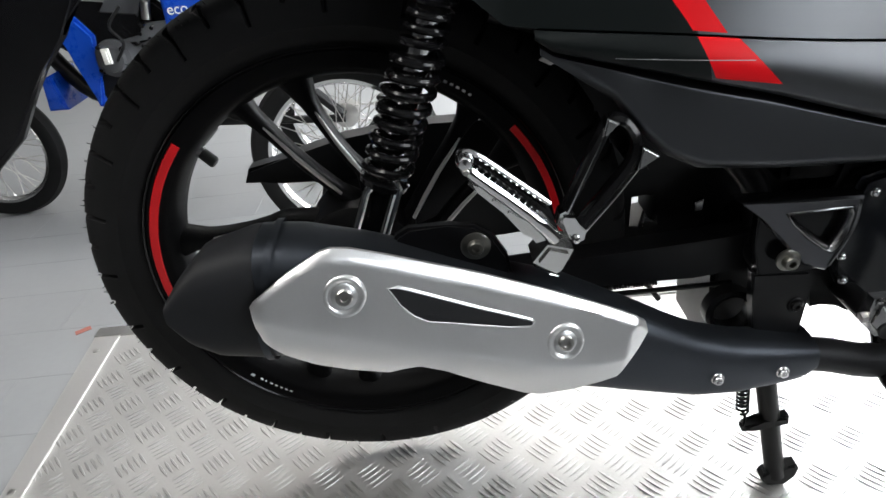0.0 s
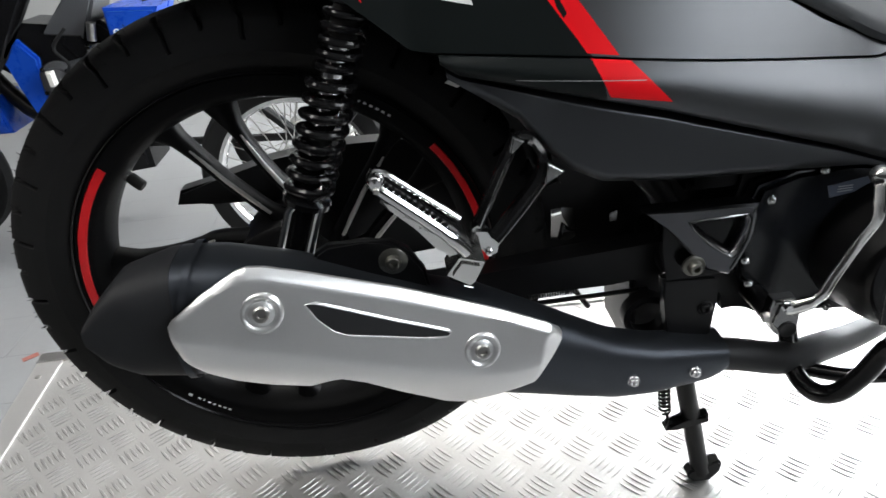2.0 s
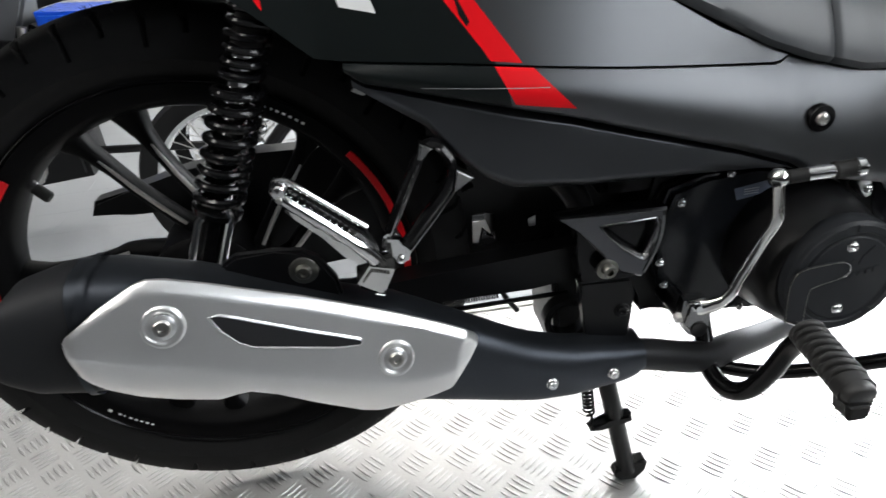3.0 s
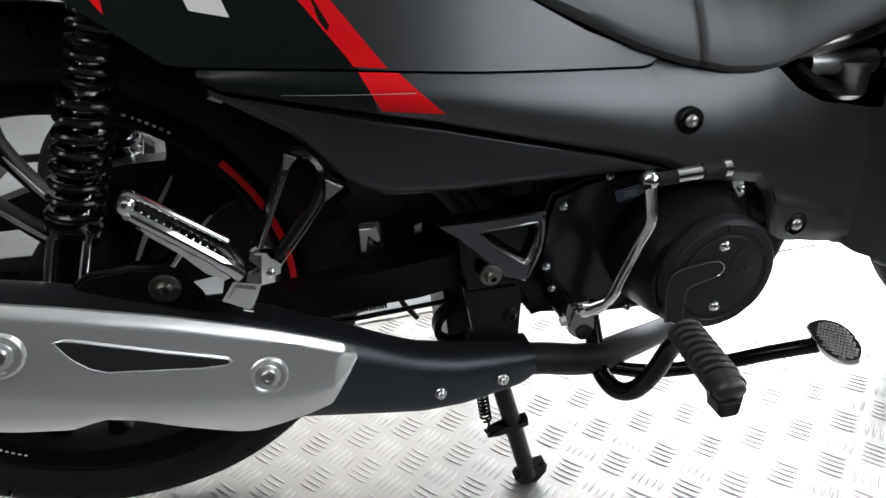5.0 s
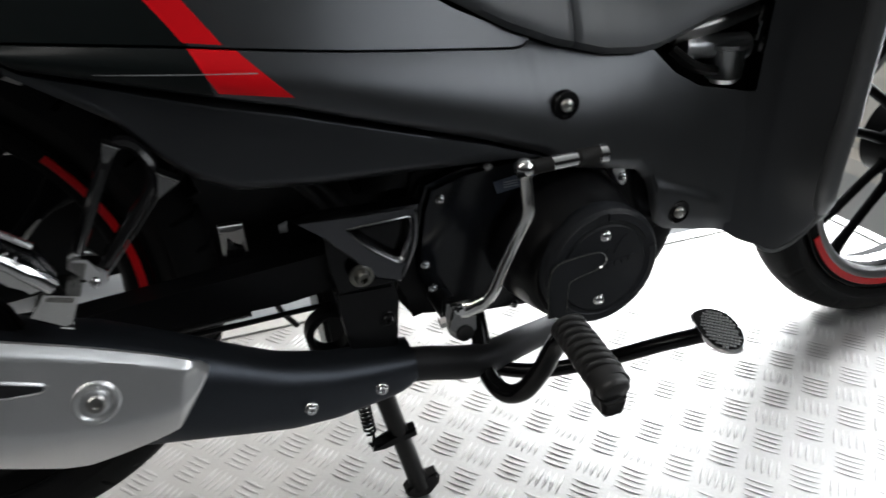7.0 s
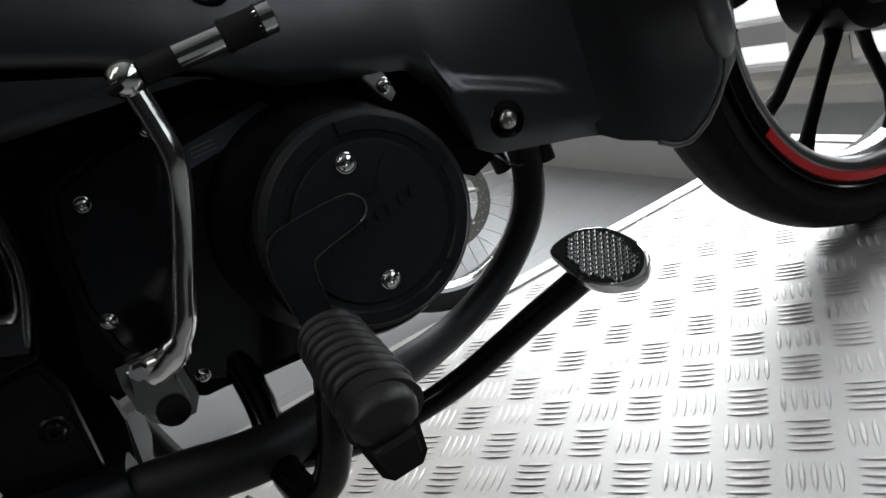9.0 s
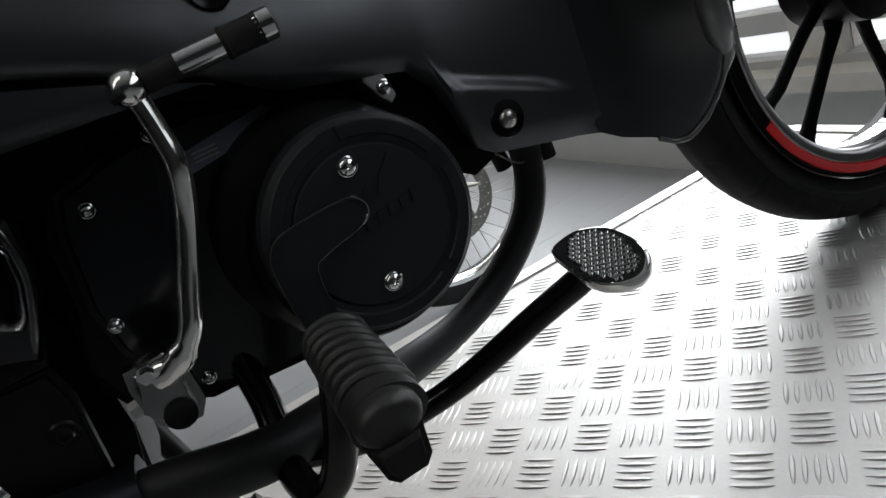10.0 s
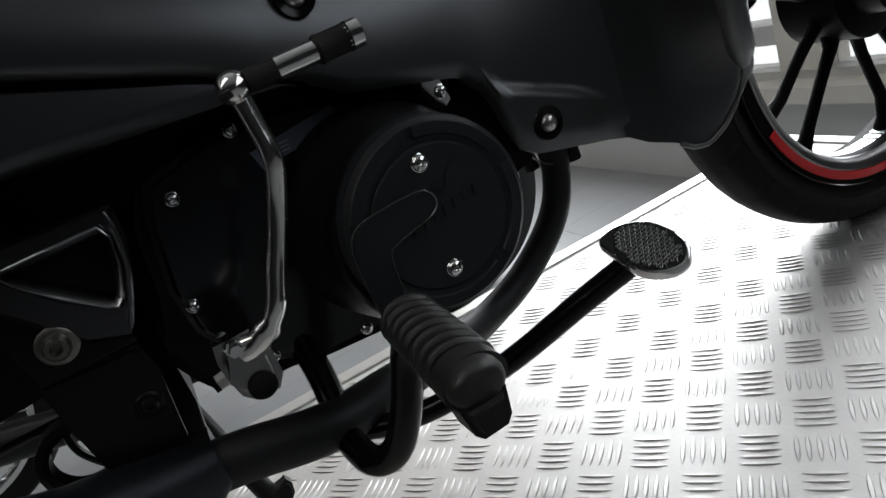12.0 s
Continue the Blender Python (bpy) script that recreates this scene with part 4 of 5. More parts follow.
engine["label"] = "black engine with a round clutch cover"


def dome_screw(at, r):
    """A chrome cross-recessed pan head on a thin washer."""
    bm = bmesh.new()
    lathe([(0.001, 0.0001), (0.001, r * 1.12), (-0.0008, r * 1.12), (-0.0010, r), (-0.0022, r * 0.97), (-0.0034, r * 0.84), (-0.0042, r * 0.60), (-0.0045, r * 0.40), (-0.0034, r * 0.32), (-0.0030, 0.0001)], at, 20, bm)
    return part("cover_screw", bm, chrome, engine, "chrome cross-head screw", 60)


part("crankcase", prism([(0.470, 0.300), (0.474, 0.335), (0.489, 0.385), (0.497, 0.416), (0.545, 0.428), (0.60, 0.426), (0.70, 0.418), (0.742, 0.385), (0.748, 0.32), (0.73, 0.25), (0.66, 0.222), (0.56, 0.232), (0.525, 0.242), (0.500, 0.247), (0.489, 0.258), (0.475, 0.266), (0.468, 0.282)], -0.098, 0.11, 0.008), engine_black, engine, "black crankcase")
part("side_cover", prism([(0.492, 0.302), (0.489, 0.336), (0.497, 0.384), (0.506, 0.408), (0.546, 0.419), (0.60, 0.417), (0.69, 0.406), (0.727, 0.372), (0.737, 0.315), (0.715, 0.262), (0.655, 0.238), (0.56, 0.243), (0.515, 0.262)], -0.112, -0.096, 0.006, segments=3), side_black, engine, "glossy black clutch side cover")
part("clutch_drum", lathe([(-0.095, 0.083), (-0.115, 0.0815), (-0.15, 0.0755), (-0.185, 0.067), (-0.19, 0.064), (-0.19, 0.0001)], (0.652, 0.0, 0.322), 72), engine_black, engine, "black drum-shaped clutch housing")
part("clutch_cover", lathe([(0.012, 0.0642), (0.0, 0.0648), (-0.006, 0.0635), (-0.0085, 0.060), (-0.0085, 0.0505), (-0.0075, 0.0485), (-0.0075, 0.0478), (-0.0095, 0.0462), (-0.0098, 0.0001)], (0.655, -0.194, 0.327), 96), cover_black, engine, "matt black round cover")
for a0, a1 in ((28, 88), (100, 160), (-50, 14), (200, 300)):
    part("cover_rib", lathe([(0, 0.0515), (-0.0014, 0.0525), (-0.0014, 0.0595), (0, 0.0605), (0, 0.0515)], (0.655, -0.2025, 0.327), 24, arc=(radians(a0), radians(a1))), cover_black, engine)
for x, z in ((0.654, 0.3645), (0.651, 0.2925)):
    dome_screw((x, -0.2035, z), 0.0054)
# raised channel of the cover with a polished edge
track = curve_points([(x, -0.2072, z) for x, z in ((0.594, 0.285), (0.592, 0.318), (0.594, 0.338), (0.604, 0.3475), (0.632, 0.350), (0.648, 0.349), (0.6545, 0.3405), (0.648, 0.332), (0.622, 0.326), (0.614, 0.319), (0.613, 0.285))], 5)
part("strap", prism([(0.594, 0.285), (0.592, 0.318), (0.594, 0.338), (0.604, 0.3475), (0.632, 0.350), (0.648, 0.349), (0.6545, 0.3405), (0.648, 0.332), (0.622, 0.326), (0.614, 0.319), (0.613, 0.285)], -0.2065, -0.202, 0.0012), cover_black, engine, "black hooked strap over the cover")
part("strap_edge", tube(track, 0.0003, 6), dark_zinc, engine, "thin satin edge strip with its highlight built in of the strap")
part("strap_edge", tube(track[25:36], 0.0006, 6), chrome, engine, "bright rounded end of the strap")
# emblem and lettering as plain shapes
for pts in ([(0.668, 0.352), (0.678, 0.362), (0.672, 0.350), (0.664, 0.343)], [(0.658, 0.350), (0.664, 0.344), (0.662, 0.342), (0.655, 0.347)]):
    part("emblem", prism(pts, -0.2045, -0.203, 0.0), cover_black, engine, "embossed plain emblem")
for n in range(7):
    x, z = 0.634 + 0.0079 * n, 0.3232 + 0.00125 * n
    part("emblem", prism([(x, z), (x + 0.0056, z + 0.0009), (x + 0.0060, z + 0.0076), (x + 0.0004, z + 0.0067)], -0.2046, -0.2036, 0.0003), cover_black, engine, "embossed plain bar")
for x, z in ((0.5715, 0.419), (0.519, 0.393), (0.4985, 0.3225), (0.53, 0.262), (0.60, 0.245), (0.505, 0.292)):
    dome_screw((x, -0.112, z), 0.0044)
part("warning_label", prism([(0.577, 0.4000), (0.642, 0.4085), (0.650, 0.3960), (0.581, 0.3865)], -0.1128, -0.111, 0.0), label_print, engine, "grey printed label with faint rows of print")
for n in range(3):
    part("print_row", prism([(0.588, 0.3985 - 0.0028 * n), (0.604, 0.3987 - 0.0028 * n), (0.604, 0.3977 - 0.0028 * n), (0.588, 0.3975 - 0.0028 * n)], -0.1133, -0.1127, 0.0), steel, engine)
part("cylinder_base", prism([(0.735, 0.290), (0.752, 0.292), (0.768, 0.310), (0.772, 0.345), (0.735, 0.345)], -0.07, 0.07, 0.006), engine_black, engine, "black cylinder base")
part("cylinder", tube([(0.72, 0.0, 0.36), (0.80, 0.0, 0.372)], 0.062, 32), engine_black, engine)
for n in range(6):
    part("cooling_fin", lathe([(0.0, 0.03), (0.0, 0.072), (0.003, 0.072), (0.003, 0.03), (0.0, 0.03)], (0.735 + 0.011 * n, 0, 0.362 + 0.0018 * n), 32, axis="x"), engine_black, engine)
part("side_plate", prism([(0.700, 0.394), (0.755, 0.384), (0.785, 0.360), (0.783, 0.306), (0.763, 0.300), (0.745, 0.312), (0.71, 0.36)], -0.116, -0.106, 0.002), gloss_black, engine, "black plate behind the clutch cover")
part("wire_clip", prism([(0.704, 0.397), (0.7055, 0.4045), (0.717, 0.4015), (0.7195, 0.392), (0.722, 0.381), (0.717, 0.377), (0.711, 0.384)], -0.134, -0.116, 0.001), silver, engine, "bright metal clip with a screw")
dome_screw((0.7155, -0.134, 0.3885), 0.0048)
part("drain_hose", tube(curve_points([(0.820, -0.031, 0.315), (0.825, -0.031, 0.290), (0.828, -0.031, 0.270)]), 0.0078, 12), peg_rubber, engine, "short black drain hose end")
part("hose_spring_clip", tube(curve_points([(0.810, -0.06, 0.294), (0.8236, -0.06, 0.2795), (0.8325, -0.06, 0.2752), (0.8375, -0.06, 0.2778), (0.8363, -0.06, 0.2835)]), 0.0010, 6), dark_zinc, engine, "thin wire hose clip")
part("breather_hose", tube(curve_points([(0.858, -0.05, 0.305), (0.861, -0.05, 0.285), (0.862, -0.05, 0.266)]), 0.0085, 12), peg_rubber, engine, "short black hose end")

# kick starter
kick = new("kick_starter")
kick.parent = bike
kick.location.x = -0.003
kick["label"] = "chrome kick starter lever, folded in"
part("shaft_boss", tube([(0.516, -0.10, 0.277), (0.516, -0.165, 0.277)], 0.012, 16), black_paint, kick)
part("lever_root", prism([(0.499, 0.300), (0.501, 0.3115), (0.524, 0.3115), (0.531, 0.300), (0.531, 0.275), (0.525, 0.2665), (0.510, 0.2665), (0.503, 0.274), (0.500, 0.287)], -0.182, -0.158, 0.006, segments=5), dark_chrome, kick, "dull metal lever root with a clamp")
part("shaft_end", lathe([(0.001, 0.0092), (-0.0008, 0.0092), (-0.0008, 0.0078), (-0.0003, 0.0070), (-0.0003, 0.0001)], (0.5165, -0.1825, 0.277), 24), black_paint, kick, "dark round shaft end")
part("clamp_bolt", lathe([(-0.005, 0.0001), (-0.005, 0.0040), (0.0, 0.0044), (0.0, 0.0060), (0.002, 0.0060), (0.002, 0.0001)], (0.512, -0.183, 0.3065), 6), chrome, kick, "chrome hexagon bolt")
part("clamp_nut", tube([(0.494, -0.172, 0.288), (0.501, -0.172, 0.289)], 0.0055, 6), steel, kick)
part("lever", tube(curve_points([(0.515, -0.176, 0.300), (0.529, -0.182, 0.305), (0.5425, -0.188, 0.318), (0.5527, -0.188, 0.338), (0.570, -0.189, 0.3745), (0.5785, -0.194, 0.400), (0.5785, -0.192, 0.421), (0.5765, -0.190, 0.444)], 5), [0.0095] * 3 + [0.0085] * 5 + [0.0061] * 24 + [0.0060] * 4, 12, flat=0.75), worn_chrome, kick, "worn chrome curved lever")
part("joint", lathe([(-0.0098 * math.cos(radians(a)), max(0.0001, 0.0098 * math.sin(radians(a)))) for a in range(0, 181, 15)], (0.576, -0.190, 0.4445), 24), worn_chrome, kick)
part("pivot_screw", tube([(0.566, -0.196, 0.4415), (0.573, -0.198, 0.443)], 0.0026, 8), black_paint, kick)
kp = lambda d: Vector((0.580 + d, -0.191 - 0.10 * d, 0.4445 + 0.045 * d))
part("pedal_rubber", tube([kp(0.004), kp(0.024)], 0.0068, 16), peg_rubber, kick)
part("pedal_sleeve", tube([kp(0.022), kp(0.046)], 0.0069, 20), chrome, kick, "chrome pedal sleeve")
part("pedal_rubber", tube([kp(0.046), kp(0.048), kp(0.05), kp(0.065), kp(0.067)], [0.0080, 0.0090, 0.0083, 0.0083, 0.0090], 18), peg_rubber, kick, "ribbed black pedal rubber")
part("pedal_tip", tube([kp(0.064), kp(0.066), kp(0.074), kp(0.0755)], [0.0078, 0.0086, 0.0086, 0.0062], 20), chrome, kick, "chrome pedal tip")

# rider foot rest
rest = new("rider_foot_rest")
rest.parent = bike
rest["label"] = "black bent foot rest bar with a ribbed rubber peg"
part("rest_bar", tube(curve_points([(0.553, -0.085, 0.285), (0.553, -0.104, 0.260), (0.553, -0.122, 0.226), (0.548, -0.150, 0.197), (0.553, -0.182, 0.188), (0.568, -0.200, 0.197), (0.583, -0.212, 0.228), (0.595, -0.220, 0.264), (0.600, -0.235, 0.286)], 6), 0.0105, 14), gloss_black, rest, "gloss black bent bar")
bm = bmesh.new()
A, B = Vector((0.602, -0.227, 0.2880)), Vector((0.600, -0.310, 0.2775))
rows = []
COUNT, FLAPS = 180, 8
for n in range(COUNT + 1):
    t = n / COUNT
    row = []
    for k in range(32):
        a = 2 * math.pi * k / 32
        high = min(1.0, 0.1 + 1.6 * max(0.0, math.sin(a + 0.4)))
        # rounded flaps with deep grooves between them
        step = (t * FLAPS / 0.86) % 1.0
        rise = 0.0022 * math.sin(math.pi * step / 0.66) if step < 0.66 else -0.0068 * math.sin(math.pi * (step - 0.66) / 0.34)
        r = 0.0152 + 0.0008 * t + (rise * high if t < 0.86 else 0.0010 * high)
        if n in (0, COUNT):
            r *= 0.8
        c = A.lerp(B, t + 0.045 * math.cos(a) * min(1, 6 * t, 6 * (1 - t)))
        row.append(bm.verts.new(c + Vector((r * 1.14 * math.cos(a), 0, r * (0.74 if math.sin(a) < 0 else 0.95) * math.sin(a)))))
    rows.append(row)
for r, q in zip(rows, rows[1:]):
    for k in range(32):
        bm.faces.new((r[k], r[(k + 1) % 32], q[(k + 1) % 32], q[k]))
bm.faces.new(rows[0])
bm.faces.new(rows[-1])
part("peg_rubber", bm, ribbed_rubber, rest, "black ribbed rubber peg", 28)
part("peg_end_cap", tube([(0.599, -0.300, 0.2805), (0.599, -0.304, 0.281), (0.599, -0.314, 0.2805), (0.599, -0.318, 0.280), (0.599, -0.3195, 0.2798)], [0.0140, 0.0160, 0.0158, 0.0142, 0.0115], 24, flat=0.80, up=(0, 0, 1)), ribbed_rubber, rest, "rounded rubber lip at the peg's tip", 40)
part("peg_end_block", prism([(0.584, 0.274), (0.611, 0.274), (0.609, 0.258), (0.605, 0.2535), (0.591, 0.2535), (0.587, 0.258)], -0.322, -0.296, 0.004, segments=3), peg_rubber, rest, "square rubber block under the tip")

# brake pedal
pedal = new("brake_pedal")
pedal.parent = bike
pedal["label"] = "black brake pedal arm with a chrome-edged pad"
part("pedal_arm", tube(curve_points([(0.55, -0.13, 0.185), (0.60, -0.165, 0.188), (0.66, -0.195, 0.204), (0.715, -0.236, 0.240), (0.738, -0.258, 0.258), (0.743, -0.266, 0.266)]), 0.0085, 14), gloss_black, pedal, "black pedal arm")
cen = Vector((0.7436, -0.2689, 0.2738))
nrm = Vector((-0.251, -0.351, 0.902)).normalized()
ex = Vector((0, 1, 0)).cross(nrm).normalized()
ey = nrm.cross(ex)
ring = [(-0.010, 0.0235), (0.003, 0.0230), (0.012, 0.0175), (0.0195, 0.006), (0.0212, -0.010), (0.0190, -0.022), (0.0130, -0.0295), (0.004, -0.0330), (-0.006, -0.0280), (-0.0135, -0.017), (-0.0155, -0.004), (-0.0135, 0.011)]
rim2 = curve_points([(x, y, 0) for x, y in ring], 3, True)
bm = bmesh.new()
loops = [[bm.verts.new(cen + ex * p.x * s + ey * p.y * s + nrm * h) for p in rim2] for s, h in ((0.86, -0.010), (0.96, -0.0085), (1.0, -0.006), (1.0, -0.003), (0.97, -0.0008), (0.92, 0.0))]
for r, s in zip(loops, loops[1:]):
    for k in range(len(rim2)):
        bm.faces.new((r[k], r[(k + 1) % len(rim2)], s[(k + 1) % len(rim2)], s[k]))
bm.faces.new(loops[0])
bm.faces.new(loops[-1])
pad = part("pedal_pad", bm, chrome, pedal, "polished steel pad with rows of pyramid studs")
studs = bmesh.new()
for i in range(-9, 10):
    for j in range(-9, 10):
        p, q = 0.00235 * (i - j) + 0.0025, 0.0023 * (i + j) - 0.003
        if (((p - 0.0028) / 0.0165) ** 2 + ((q + 0.004) / 0.0262) ** 2) > 0.79:
            continue
        base = [studs.verts.new(cen + ex * (p + dx) + ey * (q + dy) + nrm * 0.0001) for dx, dy in ((0.0023, 0), (0, 0.0023), (-0.0023, 0), (0, -0.0023))]
        tip = studs.verts.new(cen + ex * p + ey * q + nrm * 0.0022)
        for k in range(4):
            studs.faces.new((base[k], base[(k + 1) % 4], tip))
part("pad_studs", studs, chrome, pad, "bright pyramid studs", smooth=0)
inlay = bmesh.new()
inlay.faces.new([inlay.verts.new(cen + ex * p.x * 0.915 + ey * p.y * 0.915 + nrm * 0.0003) for p in rim2])
part("pad_inlay", inlay, gloss_black, pad, "dark field between the studs", smooth=0)

# bodywork
COWL_T = [(0.185, 0.591), (0.305, 0.5755), (0.434, 0.5555), (0.596, 0.5325), (0.606, 0.533), (0.614, 0.538), (0.637, 0.530), (0.692, 0.514), (0.731, 0.510), (0.754, 0.512), (0.778, 0.487), (0.809, 0.469), (0.868, 0.457)]
COWL_B = [(0.185, 0.585), (0.202, 0.5725), (0.279, 0.550), (0.382, 0.520), (0.466, 0.491), (0.556, 0.460), (0.615, 0.436), (0.65, 0.413), (0.735, 0.392), (0.750, 0.372), (0.755, 0.345), (0.764, 0.322), (0.777, 0.313), (0.849, 0.294), (0.868, 0.288)]
SIDE = [(0.09, -0.135), (0.19, -0.152), (0.33, -0.163), (0.45, -0.160), (0.62, -0.149), (0.70, -0.141), (0.78, -0.134), (0.83, -0.1315), (0.85, -0.133), (0.868, -0.1375), (0.90, -0.146)]
TOPIN = [(0.09, 0.002), (0.4, 0.005), (0.52, 0.017), (0.62, 0.032), (0.70, 0.028), (0.76, 0.018), (0.82, 0.006), (0.868, 0.0)]


def cowl(u, v):
    x = 0.187 + (0.868 - 0.187) * u
    b, t = lerp(COWL_B, x), lerp(COWL_T, x)
    z = b + (t - b) * v
    low, top = soft(COWL_B, x, 0.05), soft(COWL_T, x, 0.06)
    lift = max(0.0, min(1.1, (z - low) / (top - low)))
    y = soft(SIDE, x) + soft(TOPIN, x) * lift**2 + 0.006 * (1 - min(1, v / 0.12)) ** 2 * min(1.0, (t - b) / 0.04) - 0.004 * math.sin(math.pi * v) * min(1, max(0, (0.868 - x) / 0.08))
    ledge = max(0.0, min(1.0, (0.385 - 0.43 * (x - 0.748) - z) / 0.013)) * max(0.0, min(1.0, (x - 0.742) / 0.012)) * max(0.0, min(1.0, (0.862 - x) / 0.04))
    return Vector((x, y - 0.006 * ledge * ledge * (3 - 2 * ledge), z))


part("side_cowl", sheet(cowl, 170, 70, 0.004), cowl_paint, bike, "matt grey side cowl with a red stripe")
LOW_B = [(0.19, 0.571), (0.202, 0.563), (0.252, 0.526), (0.265, 0.508), (0.278, 0.491), (0.30, 0.470), (0.329, 0.455), (0.40, 0.446), (0.50, 0.440), (0.541, 0.438), (0.583, 0.436), (0.617, 0.433)]


def lower_panel(u, v):
    x = 0.192 + (0.617 - 0.192) * u
    t, b = lerp(COWL_B, x) - 0.0035, lerp(LOW_B, x)
    b = min(b, t - 0.001)
    z = b + (t - b) * v
    y = soft(SIDE, x) + 0.004 + (0.002 * (1 - v) + 0.007 * v * v) * min(1.0, (t - b) / 0.06) + 0.010 * max(0, (v - 0.93) / 0.07)
    y += 0.010 * max(0.0, 1 - (z - b) / 0.012) ** 2 * min(1.0, (t - b) / 0.04)
    return Vector((x, y, z))


part("lower_side_panel", sheet(lower_panel, 120, 60, 0.004), shaded_plastic, bike, "matt grey lower side panel, darkened for shade")
UP_B = [(0.09, 0.662), (0.132, 0.6255), (0.164, 0.5965), (0.185, 0.593), (0.305, 0.5775), (0.434, 0.5575), (0.596, 0.5345), (0.606, 0.535), (0.613, 0.539)]
UP_T = [(0.09, 0.76), (0.40, 0.70), (0.44, 0.64), (0.487, 0.6055), (0.538, 0.5745), (0.58, 0.555), (0.613, 0.5405)]


def upper_panel(u, v):
    x = 0.09 + (0.613 - 0.09) * u
    b, t = lerp(UP_B, x), max(lerp(UP_T, x), lerp(UP_B, x) + 0.0012)
    z = b + (t - b) * v
    y = soft(SIDE, x) + soft(TOPIN, x) + 0.003 + 0.35 * max(0, z - b)
    return Vector((x, y, z))


part("upper_side_panel", sheet(upper_panel, 100, 30, 0.004), upper_paint, bike, "black and grey upper side panel with a red stripe")
part("seam_backing", sheet(lambda u, v: Vector((0.19 + 0.43 * u, soft(SIDE, 0.19 + 0.43 * u) + soft(TOPIN, 0.19 + 0.43 * u) + 0.009, lerp(COWL_T, 0.19 + 0.43 * u) - 0.008 + 0.016 * v)), 60, 2, 0.003), black_paint, bike)
part("crease_backing", sheet(lambda u, v: Vector((0.20 + 0.415 * u, soft(SIDE, 0.20 + 0.415 * u) + 0.022, lerp(COWL_B, 0.20 + 0.415 * u) - 0.014 + 0.020 * v)), 60, 2, 0.003), black_paint, bike)
part("inner_frame_plate", frame_prism([(0.26, 0.30), (0.34, 0.302), (0.50, 0.31), (0.52, 0.46), (0.40, 0.50), (0.24, 0.53)], [(0.302, 0.337), (0.316, 0.335), (0.328, 0.337), (0.328, 0.371), (0.318, 0.374), (0.304, 0.373)], -0.03, 0.03, lip=0.002), black_paint, bike, "black inner frame plate with a small opening")
part("frame_lug", prism([(0.306, 0.346), (0.311, 0.366), (0.320, 0.352), (0.325, 0.360), (0.326, 0.349), (0.318, 0.344)], -0.055, -0.045, 0.002), chrome, bike, "bright lug inside the frame opening")
part("frame_lug", prism([(0.362, 0.366), (0.362, 0.376), (0.371, 0.379), (0.370, 0.366)], -0.063, -0.055, 0.001), dark_chrome, bike)
part("engine_hanger", prism([(0.44, 0.40), (0.74, 0.39), (0.86, 0.34), (0.87, 0.46), (0.74, 0.52), (0.44, 0.54)], -0.085, 0.085, 0.006), black_paint, bike, "black engine hanger behind the cowl")
part("tail_core", prism([(0.08, 0.70), (0.14, 0.63), (0.2, 0.585), (0.60, 0.528), (0.74, 0.505), (0.74, 0.56), (0.5, 0.66), (0.3, 0.75), (0.1, 0.78)], -0.085, 0.085, 0.01), black_paint, bike, "black inner tail section")
for x, z in ((0.638, 0.4805), (0.789, 0.334)):
    y = soft(SIDE, x) + (0.002 if z > 0.4 else -0.006)
    rr = 0.0125
    part("screw_recess", lathe([(-0.0030, 0.0001), (-0.0030, rr * 0.9), (-0.0036, rr), (-0.0036, rr * 1.04), (-0.0026, rr * 1.10), (0.004, rr * 1.12)], (x, y, z), 28), gloss_black, bike, "dark round screw recess")
    part("panel_screw", lathe([(-0.0028, 0.0070), (-0.0052, 0.0064), (-0.0066, 0.0046), (-0.0071, 0.0022), (-0.0060, 0.0016), (-0.0060, 0.0001)], (x, y, z), 20), steel, bike, "domed steel panel screw", 60)
part("panel_clip", prism([(0.190, 0.5665), (0.197, 0.5705), (0.204, 0.563), (0.200, 0.561)], -0.146, -0.142, 0.0008), steel, bike)

# seat
SEAT_B = [(0.40, 0.655), (0.44, 0.640), (0.497, 0.602), (0.543, 0.577), (0.59, 0.551), (0.637, 0.5315), (0.692, 0.5155), (0.731, 0.5115), (0.754, 0.5135), (0.778, 0.521), (0.813, 0.533), (0.90, 0.553)]


def seat_side(x0, x1):
    def fn(u, v):
        x = x0 + (x1 - x0) * u
        b = lerp(SEAT_B, x)
        z = b + (0.74 - b) * v
        h = z - b
        y = -0.119 - 0.009 * min(1, h / 0.008) + 0.30 * h + 4.0 * max(0.0, h - 0.02) ** 2
        edge = min(u, 1 - u) * (x1 - x0)
        y += 0.003 * (1 - min(1, edge / 0.004)) ** 2
        return Vector((x, y, z))
    return fn


seat_ob = new("seat")
seat_ob.parent = bike
seat_ob["label"] = "smooth grey vinyl seat"
part("seat_side", sheet(seat_side(0.40, 0.6585), 50, 30, 0.004), seat_vinyl, seat_ob)
part("seat_side", sheet(seat_side(0.6595, 0.90), 50, 30, 0.004), seat_vinyl, seat_ob)
part("seat_core", prism([(0.42, 0.66), (0.60, 0.56), (0.70, 0.53), (0.80, 0.545), (0.88, 0.57), (0.88, 0.745), (0.42, 0.745)], -0.075, 0.075, 0.01), seat_vinyl, seat_ob)

# carburettor seen through the gap behind the leg shield
carb = new("carburettor")
carb.parent = bike
carb["label"] = "small metal carburettor in a dark gap"
part("cavity_wall", prism([(0.74, 0.44), (0.96, 0.40), (0.99, 0.80), (0.74, 0.80)], -0.055, -0.045, 0.002), black_paint, carb)
